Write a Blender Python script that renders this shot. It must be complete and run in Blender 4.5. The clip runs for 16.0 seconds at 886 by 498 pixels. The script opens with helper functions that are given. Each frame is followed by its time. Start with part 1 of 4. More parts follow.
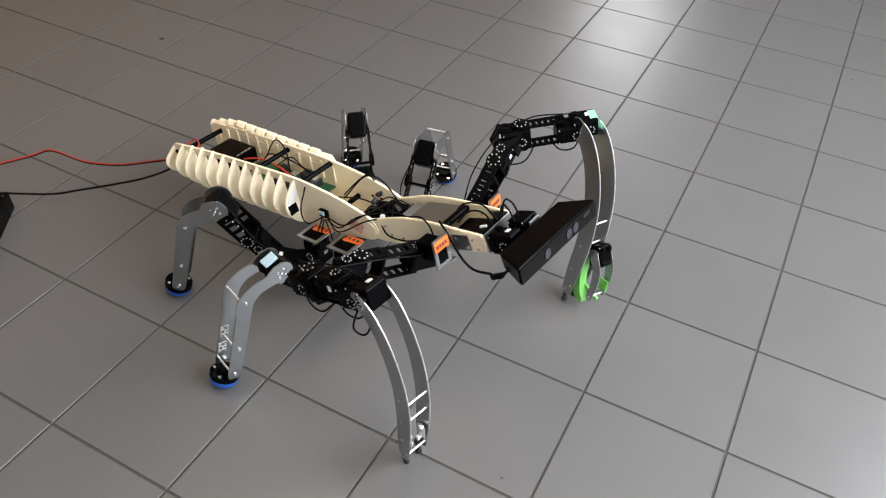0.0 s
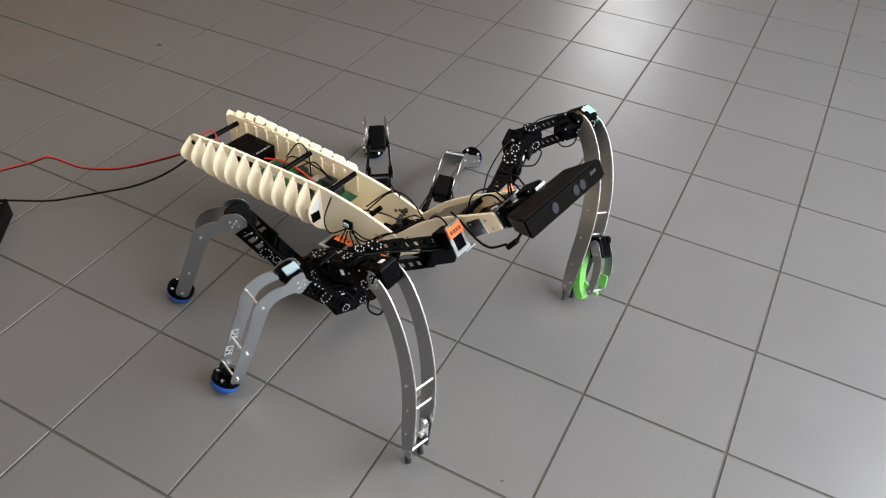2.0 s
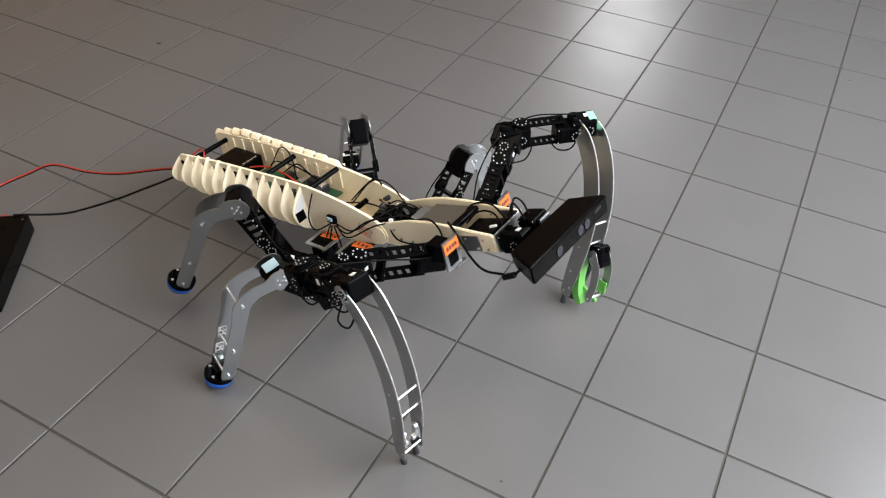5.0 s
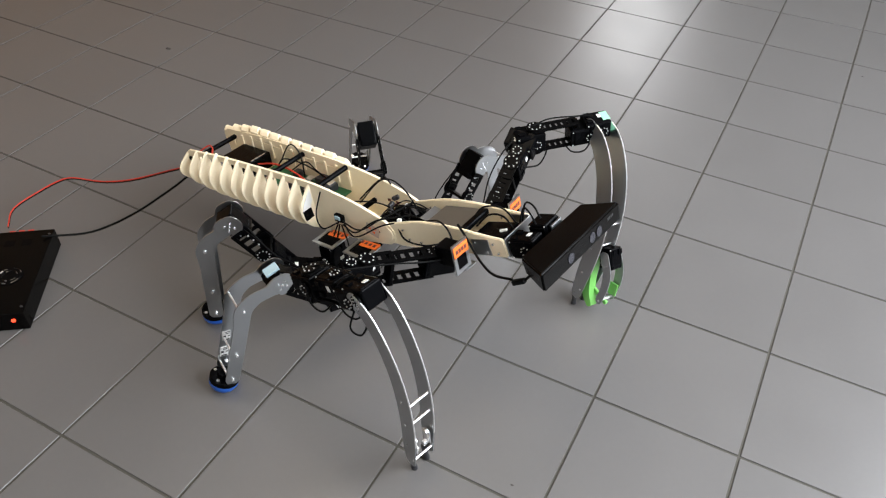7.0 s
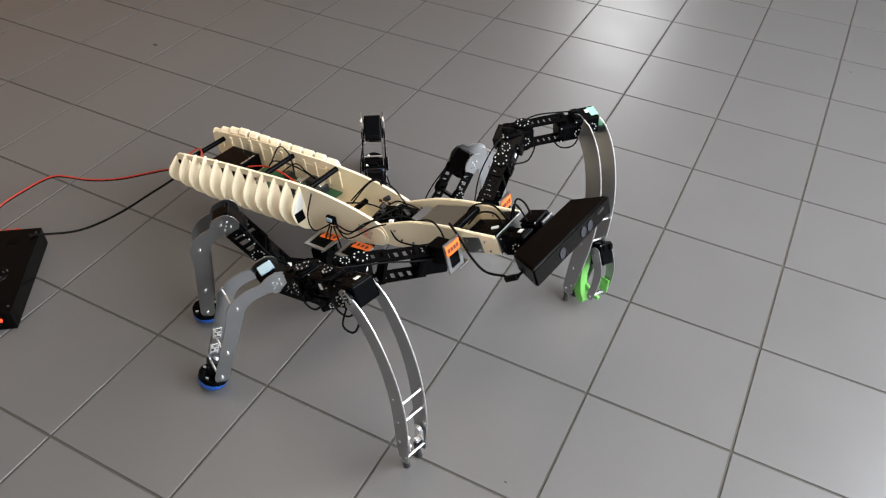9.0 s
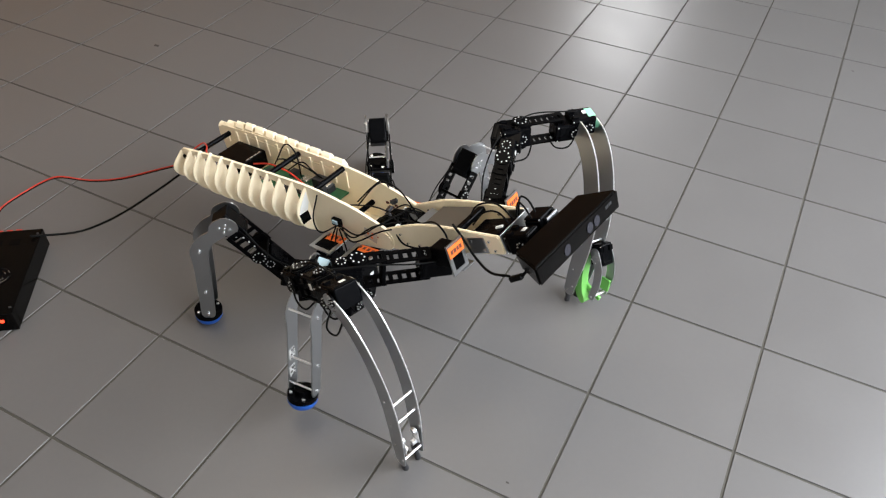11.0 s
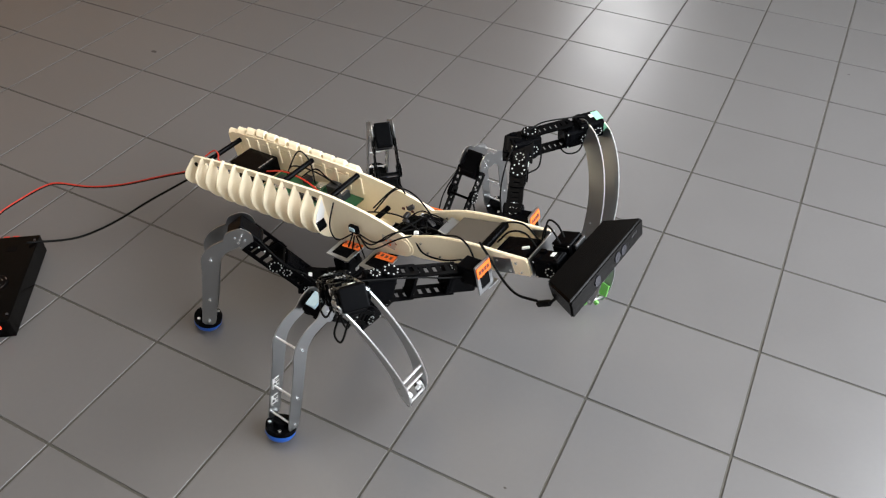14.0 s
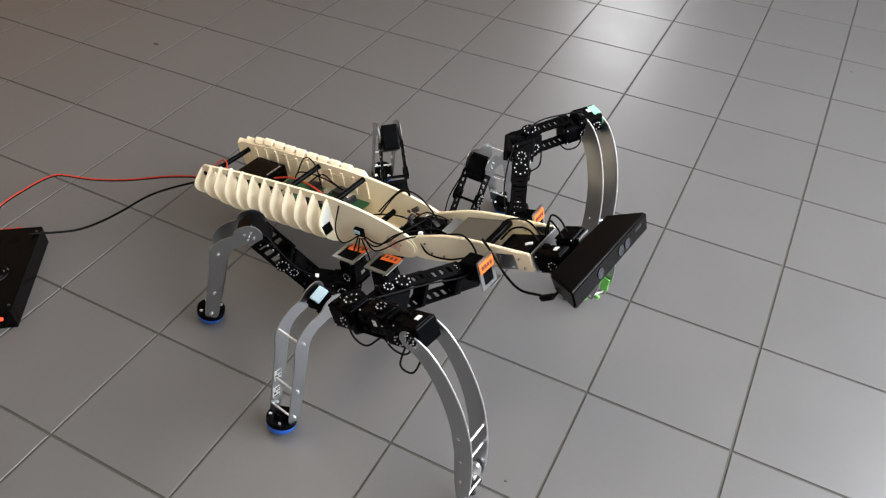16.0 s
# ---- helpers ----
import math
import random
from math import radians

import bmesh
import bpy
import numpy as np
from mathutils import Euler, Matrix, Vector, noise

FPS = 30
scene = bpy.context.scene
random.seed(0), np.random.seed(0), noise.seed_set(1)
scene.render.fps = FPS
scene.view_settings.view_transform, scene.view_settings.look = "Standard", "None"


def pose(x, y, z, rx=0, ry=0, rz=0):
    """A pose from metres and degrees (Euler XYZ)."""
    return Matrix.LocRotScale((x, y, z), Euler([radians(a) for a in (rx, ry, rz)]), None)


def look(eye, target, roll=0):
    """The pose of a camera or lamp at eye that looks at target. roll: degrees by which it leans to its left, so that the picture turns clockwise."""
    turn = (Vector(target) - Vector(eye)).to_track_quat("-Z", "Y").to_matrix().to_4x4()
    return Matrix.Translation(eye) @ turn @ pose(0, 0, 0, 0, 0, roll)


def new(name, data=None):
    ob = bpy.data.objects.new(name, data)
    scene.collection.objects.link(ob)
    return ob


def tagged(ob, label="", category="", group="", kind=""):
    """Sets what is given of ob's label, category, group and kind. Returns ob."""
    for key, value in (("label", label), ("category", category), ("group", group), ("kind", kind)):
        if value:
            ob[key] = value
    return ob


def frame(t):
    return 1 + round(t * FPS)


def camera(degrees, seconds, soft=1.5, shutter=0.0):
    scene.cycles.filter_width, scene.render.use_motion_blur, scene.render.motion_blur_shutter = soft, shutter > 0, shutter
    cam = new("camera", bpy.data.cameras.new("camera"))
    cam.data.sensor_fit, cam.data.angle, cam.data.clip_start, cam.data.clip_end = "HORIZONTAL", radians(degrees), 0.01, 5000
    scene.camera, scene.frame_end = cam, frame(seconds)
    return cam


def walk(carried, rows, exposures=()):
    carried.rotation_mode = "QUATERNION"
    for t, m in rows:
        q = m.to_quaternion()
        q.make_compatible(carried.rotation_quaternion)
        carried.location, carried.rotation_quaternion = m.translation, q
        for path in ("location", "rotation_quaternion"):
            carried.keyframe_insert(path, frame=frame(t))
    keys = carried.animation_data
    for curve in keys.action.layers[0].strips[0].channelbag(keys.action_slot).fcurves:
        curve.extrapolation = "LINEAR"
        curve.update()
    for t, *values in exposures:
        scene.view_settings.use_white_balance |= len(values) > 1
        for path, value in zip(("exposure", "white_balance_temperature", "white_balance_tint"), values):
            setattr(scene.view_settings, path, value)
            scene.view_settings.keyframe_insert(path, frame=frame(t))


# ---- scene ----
cam = camera(60.1, 16.0, soft=1.2, shutter=0.5)

PATH = [
    (0, (0.477, -0.734, 1.305), (-0.191, 0.586, -0.041), 2.2),
    (0.5, (0.478, -0.734, 1.306), (-0.189, 0.591, -0.035), 2.1),
    (1, (0.478, -0.736, 1.308), (-0.184, 0.595, -0.03), 2.3),
    (1.5, (0.481, -0.735, 1.309), (-0.189, 0.59, -0.031), 1.9),
    (2, (0.479, -0.736, 1.306), (-0.19, 0.591, -0.032), 1.8),
    (2.5, (0.476, -0.731, 1.307), (-0.195, 0.584, -0.042), 1.7),
    (3, (0.479, -0.733, 1.306), (-0.194, 0.588, -0.037), 1.6),
    (3.5, (0.483, -0.73, 1.306), (-0.185, 0.6, -0.03), 1.7),
    (4, (0.477, -0.733, 1.304), (-0.185, 0.597, -0.035), 2.2),
    (6.5, (0.48, -0.726, 1.302), (-0.212, 0.591, -0.034), 1.0),
    (7, (0.481, -0.722, 1.303), (-0.216, 0.59, -0.036), 0.6),
    (7.5, (0.476, -0.721, 1.298), (-0.207, 0.594, -0.045), 0.4),
    (8, (0.472, -0.721, 1.298), (-0.202, 0.594, -0.05), 0.4),
    (8.5, (0.473, -0.721, 1.299), (-0.193, 0.593, -0.054), 0.5),
    (9, (0.472, -0.72, 1.3), (-0.195, 0.6, -0.046), 1.1),
    (11.5, (0.473, -0.716, 1.298), (-0.2, 0.601, -0.049), 0.8),
    (12, (0.472, -0.713, 1.297), (-0.198, 0.601, -0.053), 0.9),
    (12.5, (0.475, -0.715, 1.296), (-0.201, 0.602, -0.049), 0.8),
    (13, (0.475, -0.718, 1.298), (-0.199, 0.606, -0.041), 0.8),
    (13.5, (0.478, -0.719, 1.299), (-0.201, 0.612, -0.03), 0.7),
    (14, (0.476, -0.715, 1.301), (-0.197, 0.61, -0.037), 0.7),
    (14.5, (0.473, -0.711, 1.297), (-0.201, 0.603, -0.052), 0.7),
    (15, (0.475, -0.716, 1.295), (-0.199, 0.597, -0.055), 0.8),
    (15.5, (0.473, -0.718, 1.299), (-0.197, 0.594, -0.054), 0.9),
    (16, (0.474, -0.721, 1.299), (-0.195, 0.598, -0.047), 1.1),
]
walk(cam, [(t, look(eye, target, roll)) for t, eye, target, roll in PATH])

# ---- daylight: tall windows beyond the floor, sky outside; an overhead fill is added ----
world = bpy.data.worlds.new("world")
scene.world = world
world.use_nodes = True
wn = world.node_tree.nodes
sky = wn.new("ShaderNodeTexSky")
sky.sky_type, sky.sun_disc = "NISHITA", False
sky.sun_elevation, sky.sun_rotation = radians(40), radians(60)
wn["Background"].inputs["Strength"].default_value = 0.12
world.node_tree.links.new(sky.outputs[0], wn["Background"].inputs[0])


def area_light(name, at, target, w, h, watts, colour):
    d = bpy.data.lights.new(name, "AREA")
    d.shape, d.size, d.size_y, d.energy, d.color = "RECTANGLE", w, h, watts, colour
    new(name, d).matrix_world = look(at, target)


area_light("daylight_east", (2.25, 0.75, 1.78), (-0.4, 0.4, 0.2), 3.6, 1.6, 240, (0.92, 0.97, 1.03))
area_light("daylight_north", (-1.2, 6.3, 2.15), (-0.3, 1.5, 0.2), 0.70, 0.90, 27, (1.0, 1.0, 1.0))
# warm fill added overhead to balance floor and ribs; no fixture stands there
area_light("added_overhead_fill", (-0.65, 0.30, 2.86), (-0.65, 0.30, 0), 1.2, 1.2, 27, (1.0, 0.85, 0.65))
scene.view_settings.exposure = 0.12


# ---- materials ----
def material(name, colour, rough=0.5, metal=0.0, grain=0.0, scale=60.0, bump=0.0, stain=0.0, vary=0.0, coat=0.0, glow=None, spec=0.5, wear=0.4):
    m = bpy.data.materials.new(name)
    m.use_nodes = True
    n, l = m.node_tree.nodes, m.node_tree.links
    b = n["Principled BSDF"]
    b.inputs["Roughness"].default_value, b.inputs["Metallic"].default_value = rough, metal
    b.inputs["Coat Weight"].default_value, b.inputs["Specular IOR Level"].default_value = coat, spec
    b.inputs["Base Color"].default_value = (*colour, 1)
    co = n.new("ShaderNodeTexCoord").outputs["Object"]
    if glow:
        b.inputs["Emission Color"].default_value, b.inputs["Emission Strength"].default_value = (*glow[:3], 1), glow[3]
    if grain or stain or vary:
        fine, wide = n.new("ShaderNodeTexNoise"), n.new("ShaderNodeTexNoise")
        fine.inputs["Scale"].default_value, wide.inputs["Scale"].default_value = scale, scale / 14
        fine.inputs["Detail"].default_value = wide.inputs["Detail"].default_value = 5
        l.new(co, fine.inputs["Vector"]), l.new(co, wide.inputs["Vector"])
        total = None
        for src, amount in ((fine.outputs[0], grain), (wide.outputs[0], stain), (n.new("ShaderNodeObjectInfo").outputs["Random"], vary)):
            k = n.new("ShaderNodeMath")
            k.operation = "MULTIPLY_ADD"
            l.new(src, k.inputs[0])
            k.inputs[1].default_value = amount
            if total is None:
                k.inputs[2].default_value = 1 - (grain + stain + vary) / 2
            else:
                l.new(total, k.inputs[2])
            total = k.outputs[0]
        mix = n.new("ShaderNodeVectorMath")
        mix.operation = "SCALE"
        mix.inputs[0].default_value = colour
        l.new(total, mix.inputs["Scale"])
        l.new(mix.outputs[0], b.inputs["Base Color"])
        rr = n.new("ShaderNodeMath")
        rr.operation = "MULTIPLY_ADD"
        l.new(wide.outputs[0], rr.inputs[0])
        rr.inputs[1].default_value, rr.inputs[2].default_value = rough * wear, rough * (1 - wear / 2)
        l.new(rr.outputs[0], b.inputs["Roughness"])
        if bump:
            bu = n.new("ShaderNodeBump")
            bu.inputs["Strength"].default_value, bu.inputs["Distance"].default_value = bump, 0.001
            l.new(fine.outputs[0], bu.inputs["Height"]), l.new(bu.outputs[0], b.inputs["Normal"])
    return m


TILE = material("grey_porcelain", (0.113, 0.1085, 0.1065), 0.33, grain=0.06, scale=90, bump=0.05, stain=0.10, vary=0.05)
GROUT = material("dark_grout", (0.062, 0.058, 0.048), 0.9, grain=0.3, scale=120, bump=0.4)
CREAM = material("cream_printed_plastic", (0.93, 0.81, 0.585), 0.45, grain=0.07, scale=140, bump=0.12, stain=0.10)
BLACK = material("black_plastic", (0.0016, 0.0017, 0.0021), 0.26, spec=0.038, grain=0.3, scale=200, bump=0.05)
MATT = material("black_coated_metal", (0.0015, 0.0015, 0.0017), 0.34, spec=0.03, grain=0.3, scale=200)
GLOSS = material("glossy_black_plastic", (0.008, 0.008, 0.009), 0.14, grain=0.2, scale=40, stain=0.3)
BODYBLACK = material("satin_black_plastic", (0.0018, 0.0016, 0.0015), 0.20, spec=0.075, grain=0.3, scale=260, bump=0.06)
ALU = material("brushed_aluminium", (0.43, 0.443, 0.455), 0.30, metal=1.0, grain=0.03, scale=240, stain=0.04, wear=0.10)
EDGE = material("bright_aluminium", (0.93, 0.93, 0.94), 0.40, metal=1.0, grain=0.06, scale=120)
SCREW = material("bright_steel", (0.85, 0.85, 0.84), 0.25, metal=0.9)
DOT = material("pale_screw_holes", (0.45, 0.45, 0.44), 0.5)
BLUE = material("blue_rubber", (0.012, 0.09, 0.42), 0.5, grain=0.15, scale=150)
ORANGE = material("orange_tape", (0.85, 0.16, 0.02), 0.55, grain=0.08, scale=200)
INK = material("dark_ink", (0.12, 0.03, 0.02), 0.7)
GREEN = material("green_plastic", (0.155, 0.44, 0.095), 0.4, grain=0.08, scale=120)
MINT = material("mint_label", (0.30, 0.72, 0.46), 0.5)
PALE = material("pale_blue_sticker", (0.42, 0.58, 0.66), 0.45)
WHITE = material("white_label", (0.8, 0.8, 0.78), 0.5)
PCB = material("green_circuit_board", (0.015, 0.09, 0.035), 0.45, grain=0.5, scale=220)
CHIP = material("black_chip", (0.02, 0.02, 0.022), 0.4)
GLASS = material("smoked_panel", (0.085, 0.078, 0.066), 0.30, grain=0.1, scale=90)
LENS = material("dark_lens", (0.02, 0.02, 0.026), 0.12, spec=0.35)
REDWIRE = material("red_cable", (0.46, 0.034, 0.018), 0.45, spec=0.3)
BLACKWIRE = material("black_cable", (0.004, 0.004, 0.004), 0.5, spec=0.06)
REDGLOW = material("red_pilot_light", (0.6, 0.02, 0.01), 0.4, glow=(1.0, 0.06, 0.02, 2.5))
PINKGLOW = material("pink_pilot_light", (0.8, 0.1, 0.2), 0.4, glow=(1.0, 0.12, 0.25, 5.0))
TAPE = material("clear_tape", (0.62, 0.55, 0.45), 0.2)
PLASTER = material("painted_plaster", (0.72, 0.71, 0.69), 0.9, grain=0.05, scale=30, stain=0.06)
# tan given to unseen walls so their bounce tints the left floor warm
WARM = material("warm_bounce_plaster", (0.52, 0.29, 0.14), 0.9, grain=0.05, scale=30, stain=0.08)
DIRT = material("dark_speck", (0.05, 0.045, 0.04), 0.9)


# ---- mesh helpers ----
I4 = Matrix.Identity(4)


def part(name, bm, mat, parent, label="", smooth=False):
    me = bpy.data.meshes.new(name)
    bm.normal_update()
    bm.to_mesh(me)
    bm.free()
    me.materials.append(mat)
    if smooth:
        me.shade_smooth()
        me.set_sharp_from_angle(angle=radians(35))
    ob = new(name, me)
    ob.parent = parent
    if label:
        ob["label"] = label
    if name in ("servo_screws", "screw_ring", "thorax_screws", "ink_marks", "ink", "screws", "mark", "contacts"):
        ob["kind"] = "stuff"
    return ob


def box(bm, size, m=I4, bev=0.0):
    g = bmesh.ops.create_cube(bm, size=1.0, matrix=m @ Matrix.Diagonal((*size, 1)))
    if bev:
        es = {e for v in g["verts"] for e in v.link_edges}
        bmesh.ops.bevel(bm, geom=list(es), offset=bev, segments=2, affect="EDGES", profile=0.5)


def cyl(bm, r, depth, m=I4, seg=20, r2=None):
    bmesh.ops.create_cone(bm, cap_ends=True, segments=seg, radius1=r, radius2=r if r2 is None else r2, depth=depth, matrix=m)


def rod(bm, a, b, r, seg=10):
    a, b = Vector(a), Vector(b)
    m = Matrix.Translation((a + b) / 2) @ (b - a).to_track_quat("Z", "Y").to_matrix().to_4x4()
    cyl(bm, r, (b - a).length, m, seg)


def sheet(bm, outline, y0, y1, m=I4):
    """An outline in x and z, made solid from y0 to y1."""
    lo = [bm.verts.new(m @ Vector((x, y0, z))) for x, z in outline]
    hi = [bm.verts.new(m @ Vector((x, y1, z))) for x, z in outline]
    n = len(outline)
    bm.faces.new(lo), bm.faces.new(hi[::-1])
    for i in range(n):
        bm.faces.new((lo[i], hi[i], hi[(i + 1) % n], lo[(i + 1) % n]))
    bmesh.ops.recalc_face_normals(bm, faces=bm.faces[:])


def spline(pts, k=8):
    """A smooth line through the points."""
    p = [Vector(q) for q in pts]
    p = [p[0] * 2 - p[1]] + p + [p[-1] * 2 - p[-2]]
    out = []
    for a, b, c, d in zip(p, p[1:], p[2:], p[3:]):
        for i in range(k):
            t = i / k
            out.append(0.5 * (2 * b + (c - a) * t + (2 * a - 5 * b + 4 * c - d) * t * t + (3 * b - a - 3 * c + d) * t ** 3))
    return out + [p[-2]]


def ribbon(rows, k=6):
    """The outline of a band with a round start and end; rows of x, z and half width."""
    s = spline([(x, z, w) for x, z, w in rows], k)
    left, right = [], []
    for i, q in enumerate(s):
        d = s[min(i + 1, len(s) - 1)] - s[max(i - 1, 0)]
        n = Vector((-d.y, d.x)).normalized() * q.z
        left.append((q.x + n.x, q.y + n.y)), right.append((q.x - n.x, q.y - n.y))
    def cap(q, d):
        a0 = math.atan2(d.y, d.x)
        return [(q.x + q.z * math.cos(a0 + a), q.y + q.z * math.sin(a0 + a)) for a in [radians(x) for x in range(-72, 73, 18)]]
    return left + cap(s[-1], s[-1] - s[-2])[::-1] + right[::-1] + cap(s[0], s[0] - s[1])[::-1]


def tube(bm, pts, r, seg=7, k=6):
    line = spline(pts, k)
    rings, ref = [], Vector((0.3, 0.2, 1)).normalized()
    for i, q in enumerate(line):
        d = (line[min(i + 1, len(line) - 1)] - line[max(i - 1, 0)]).normalized()
        u = d.cross(ref).normalized()
        w = u.cross(d)
        ref = w
        rings.append([bm.verts.new(q + r * (math.cos(a) * u + math.sin(a) * w)) for a in [2 * math.pi * j / seg for j in range(seg)]])
    for a, b in zip(rings, rings[1:]):
        for j in range(seg):
            bm.faces.new((a[j], a[(j + 1) % seg], b[(j + 1) % seg], b[j]))
    bm.faces.new(rings[0][::-1]), bm.faces.new(rings[-1])


def ladder(bm, x0, x1, y, z, width, th=0.003, rungs=6, m=I4, flat=False):
    """A slotted bracket plate from x0 to x1: two rails and the webs between its slots."""
    def b(cx, cz, sx, sz):
        s = (sx, sz, th) if flat else (sx, th, sz)
        box(bm, s, m @ Matrix.Translation((cx, y + cz if flat else y, z if flat else z + cz)))
    L = x1 - x0
    for s in (-1, 1):
        b((x0 + x1) / 2, s * (width / 2 - 0.0042), L, 0.0084)
    for i in range(rungs + 1):
        b(x0 + 0.003 + (L - 0.006) * i / rungs, 0, 0.0085, width - 0.012)


def dots(bm, centre, r, n, size, normal="y", m=I4, th=0.002):
    for i in range(n):
        a = 2 * math.pi * i / n
        off = {"y": (r * math.cos(a), 0, r * math.sin(a)), "z": (r * math.cos(a), r * math.sin(a), 0), "x": (0, r * math.cos(a), r * math.sin(a))}[normal]
        turn = {"y": pose(0, 0, 0, 90), "z": I4, "x": pose(0, 0, 0, 0, 90)}[normal]
        cyl(bm, size, th, m @ Matrix.Translation(Vector(centre) + Vector(off)) @ turn, 8)


# ---- room shell ----
def wall(name, size, at):
    bm = bmesh.new()
    box(bm, size, Matrix.Translation(at))
    return tagged(part(name, bm, WARM if name in ("wall_west", "wall_north_left") else PLASTER, None), "plain painted plaster wall closing the room", "wall", kind="structure")


X0, X1, Y0, Y1, H = -4.5, 2.3, -3.3, 6.4, 2.9
wall("wall_south", (X1 - X0 + 0.4, 0.2, H), ((X0 + X1) / 2, Y0 - 0.1, H / 2))
wall("wall_west", (0.2, Y1 - Y0, H), (X0 - 0.1, (Y0 + Y1) / 2, H / 2))
E0, E1 = -1.35, 2.85
wall("wall_east_sill", (0.2, E1 - E0, 0.90), (X1 + 0.1, (E0 + E1) / 2, 0.45))
wall("wall_east_head", (0.2, E1 - E0, H - 2.66), (X1 + 0.1, (E0 + E1) / 2, (H + 2.66) / 2))
wall("wall_east_pier_near", (0.2, E0 - Y0, H), (X1 + 0.1, (Y0 + E0) / 2, H / 2))
wall("wall_east_pier_far", (0.2, Y1 - E1, H), (X1 + 0.1, (Y1 + E1) / 2, H / 2))
wall("wall_north_left", (-1.6 - X0, 0.2, H), ((X0 - 1.6) / 2, Y1 + 0.1, H / 2))
wall("wall_north_right", (X1 + 0.8, 0.2, H), ((X1 - 0.8) / 2, Y1 + 0.1, H / 2))
wall("wall_north_sill", (0.8, 0.2, 1.7), (-1.2, Y1 + 0.1, 0.85))
wall("wall_north_head", (0.8, 0.2, H - 2.65), (-1.2, Y1 + 0.1, (H + 2.65) / 2))
bm = bmesh.new()
box(bm, (X1 - X0 + 0.4, Y1 - Y0 + 0.4, 0.15), Matrix.Translation(((X0 + X1) / 2, (Y0 + Y1) / 2, H + 0.075)))
tagged(part("ceiling", bm, PLASTER, None), "plain pale painted ceiling", "ceiling", kind="structure")


# ---- the robot ----
robot = tagged(new("walking_robot"), "six-limbed mantis robot of cream plastic, black servos and aluminium", "robot")
robot.empty_display_size = 0.1


def half_width(x):
    return 0.050 + 0.013 * max(0.0, (-x - 0.2) / 0.43)


def servo(parent, m, name="servo", size=(0.061, 0.036, 0.042), tag=True):
    """A boxy actuator: stepped case, round horns on both sides with screws, a small white label."""
    bm = bmesh.new()
    a, b, c = size
    box(bm, size, m, 0.003)
    box(bm, (a * 0.55, b + 0.004, c * 0.86), m @ Matrix.Translation((-a * 0.1, 0, 0)), 0.002)
    box(bm, (0.008, b * 0.8, c * 1.06), m @ Matrix.Translation((a * 0.36, 0, 0)), 0.0015)
    for s in (-1, 1):
        box(bm, (0.012, 0.010, 0.005), m @ Matrix.Translation((-a * 0.3, s * b * 0.28, c * 0.52)))
        cyl(bm, 0.0125, 0.004, m @ Matrix.Translation((a * 0.18, s * (b / 2 + 0.003), 0)) @ pose(0, 0, 0, 90), 18)
    part(name, bm, BLACK, parent)
    bm = bmesh.new()
    for s in (-1, 1):
        dots(bm, (a * 0.18, s * (b / 2 + 0.0055), 0), 0.0085, 8, 0.0013, "y", m)
        for i in (-1, 1):
            cyl(bm, 0.0014, 0.003, m @ Matrix.Translation((-a * 0.42, s * b * 0.5, i * c * 0.4)) @ pose(0, 0, 0, 90), 6)
    part("servo_screws", bm, DOT, parent, "pale screw heads")
    if tag:
        bm = bmesh.new()
        box(bm, (0.008, 0.011, 0.001), m @ Matrix.Translation((a * 0.15, 0.004, c / 2 + 0.0008)))
        part("servo_label", bm, WHITE, parent, "small white label")


# abdomen
bm = bmesh.new()
box(bm, (0.50, 0.098, 0.004), Matrix.Translation((-0.36, 0, -0.05)))
abdomen = part("abdomen_floor", bm, CREAM, robot, "cream plastic bottom plate of the abdomen")
TOP = [(-0.637, 0.030), (-0.62, 0.044), (-0.595, 0.046), (-0.5, 0.054), (-0.4, 0.058), (-0.3, 0.061), (-0.2, 0.061), (-0.1, 0.051), (-0.03, 0.036), (0.008, 0.022)]
LOW = [(0.022, 0.0), (0.012, -0.022), (-0.02, -0.032), (-0.1, -0.046), (-0.2, -0.054), (-0.4, -0.057), (-0.55, -0.045), (-0.61, -0.022), (-0.637, 0.010)]
outline = [(q.x, q.y) for q in spline([(x, z, 0) for x, z in TOP + LOW], 5)]
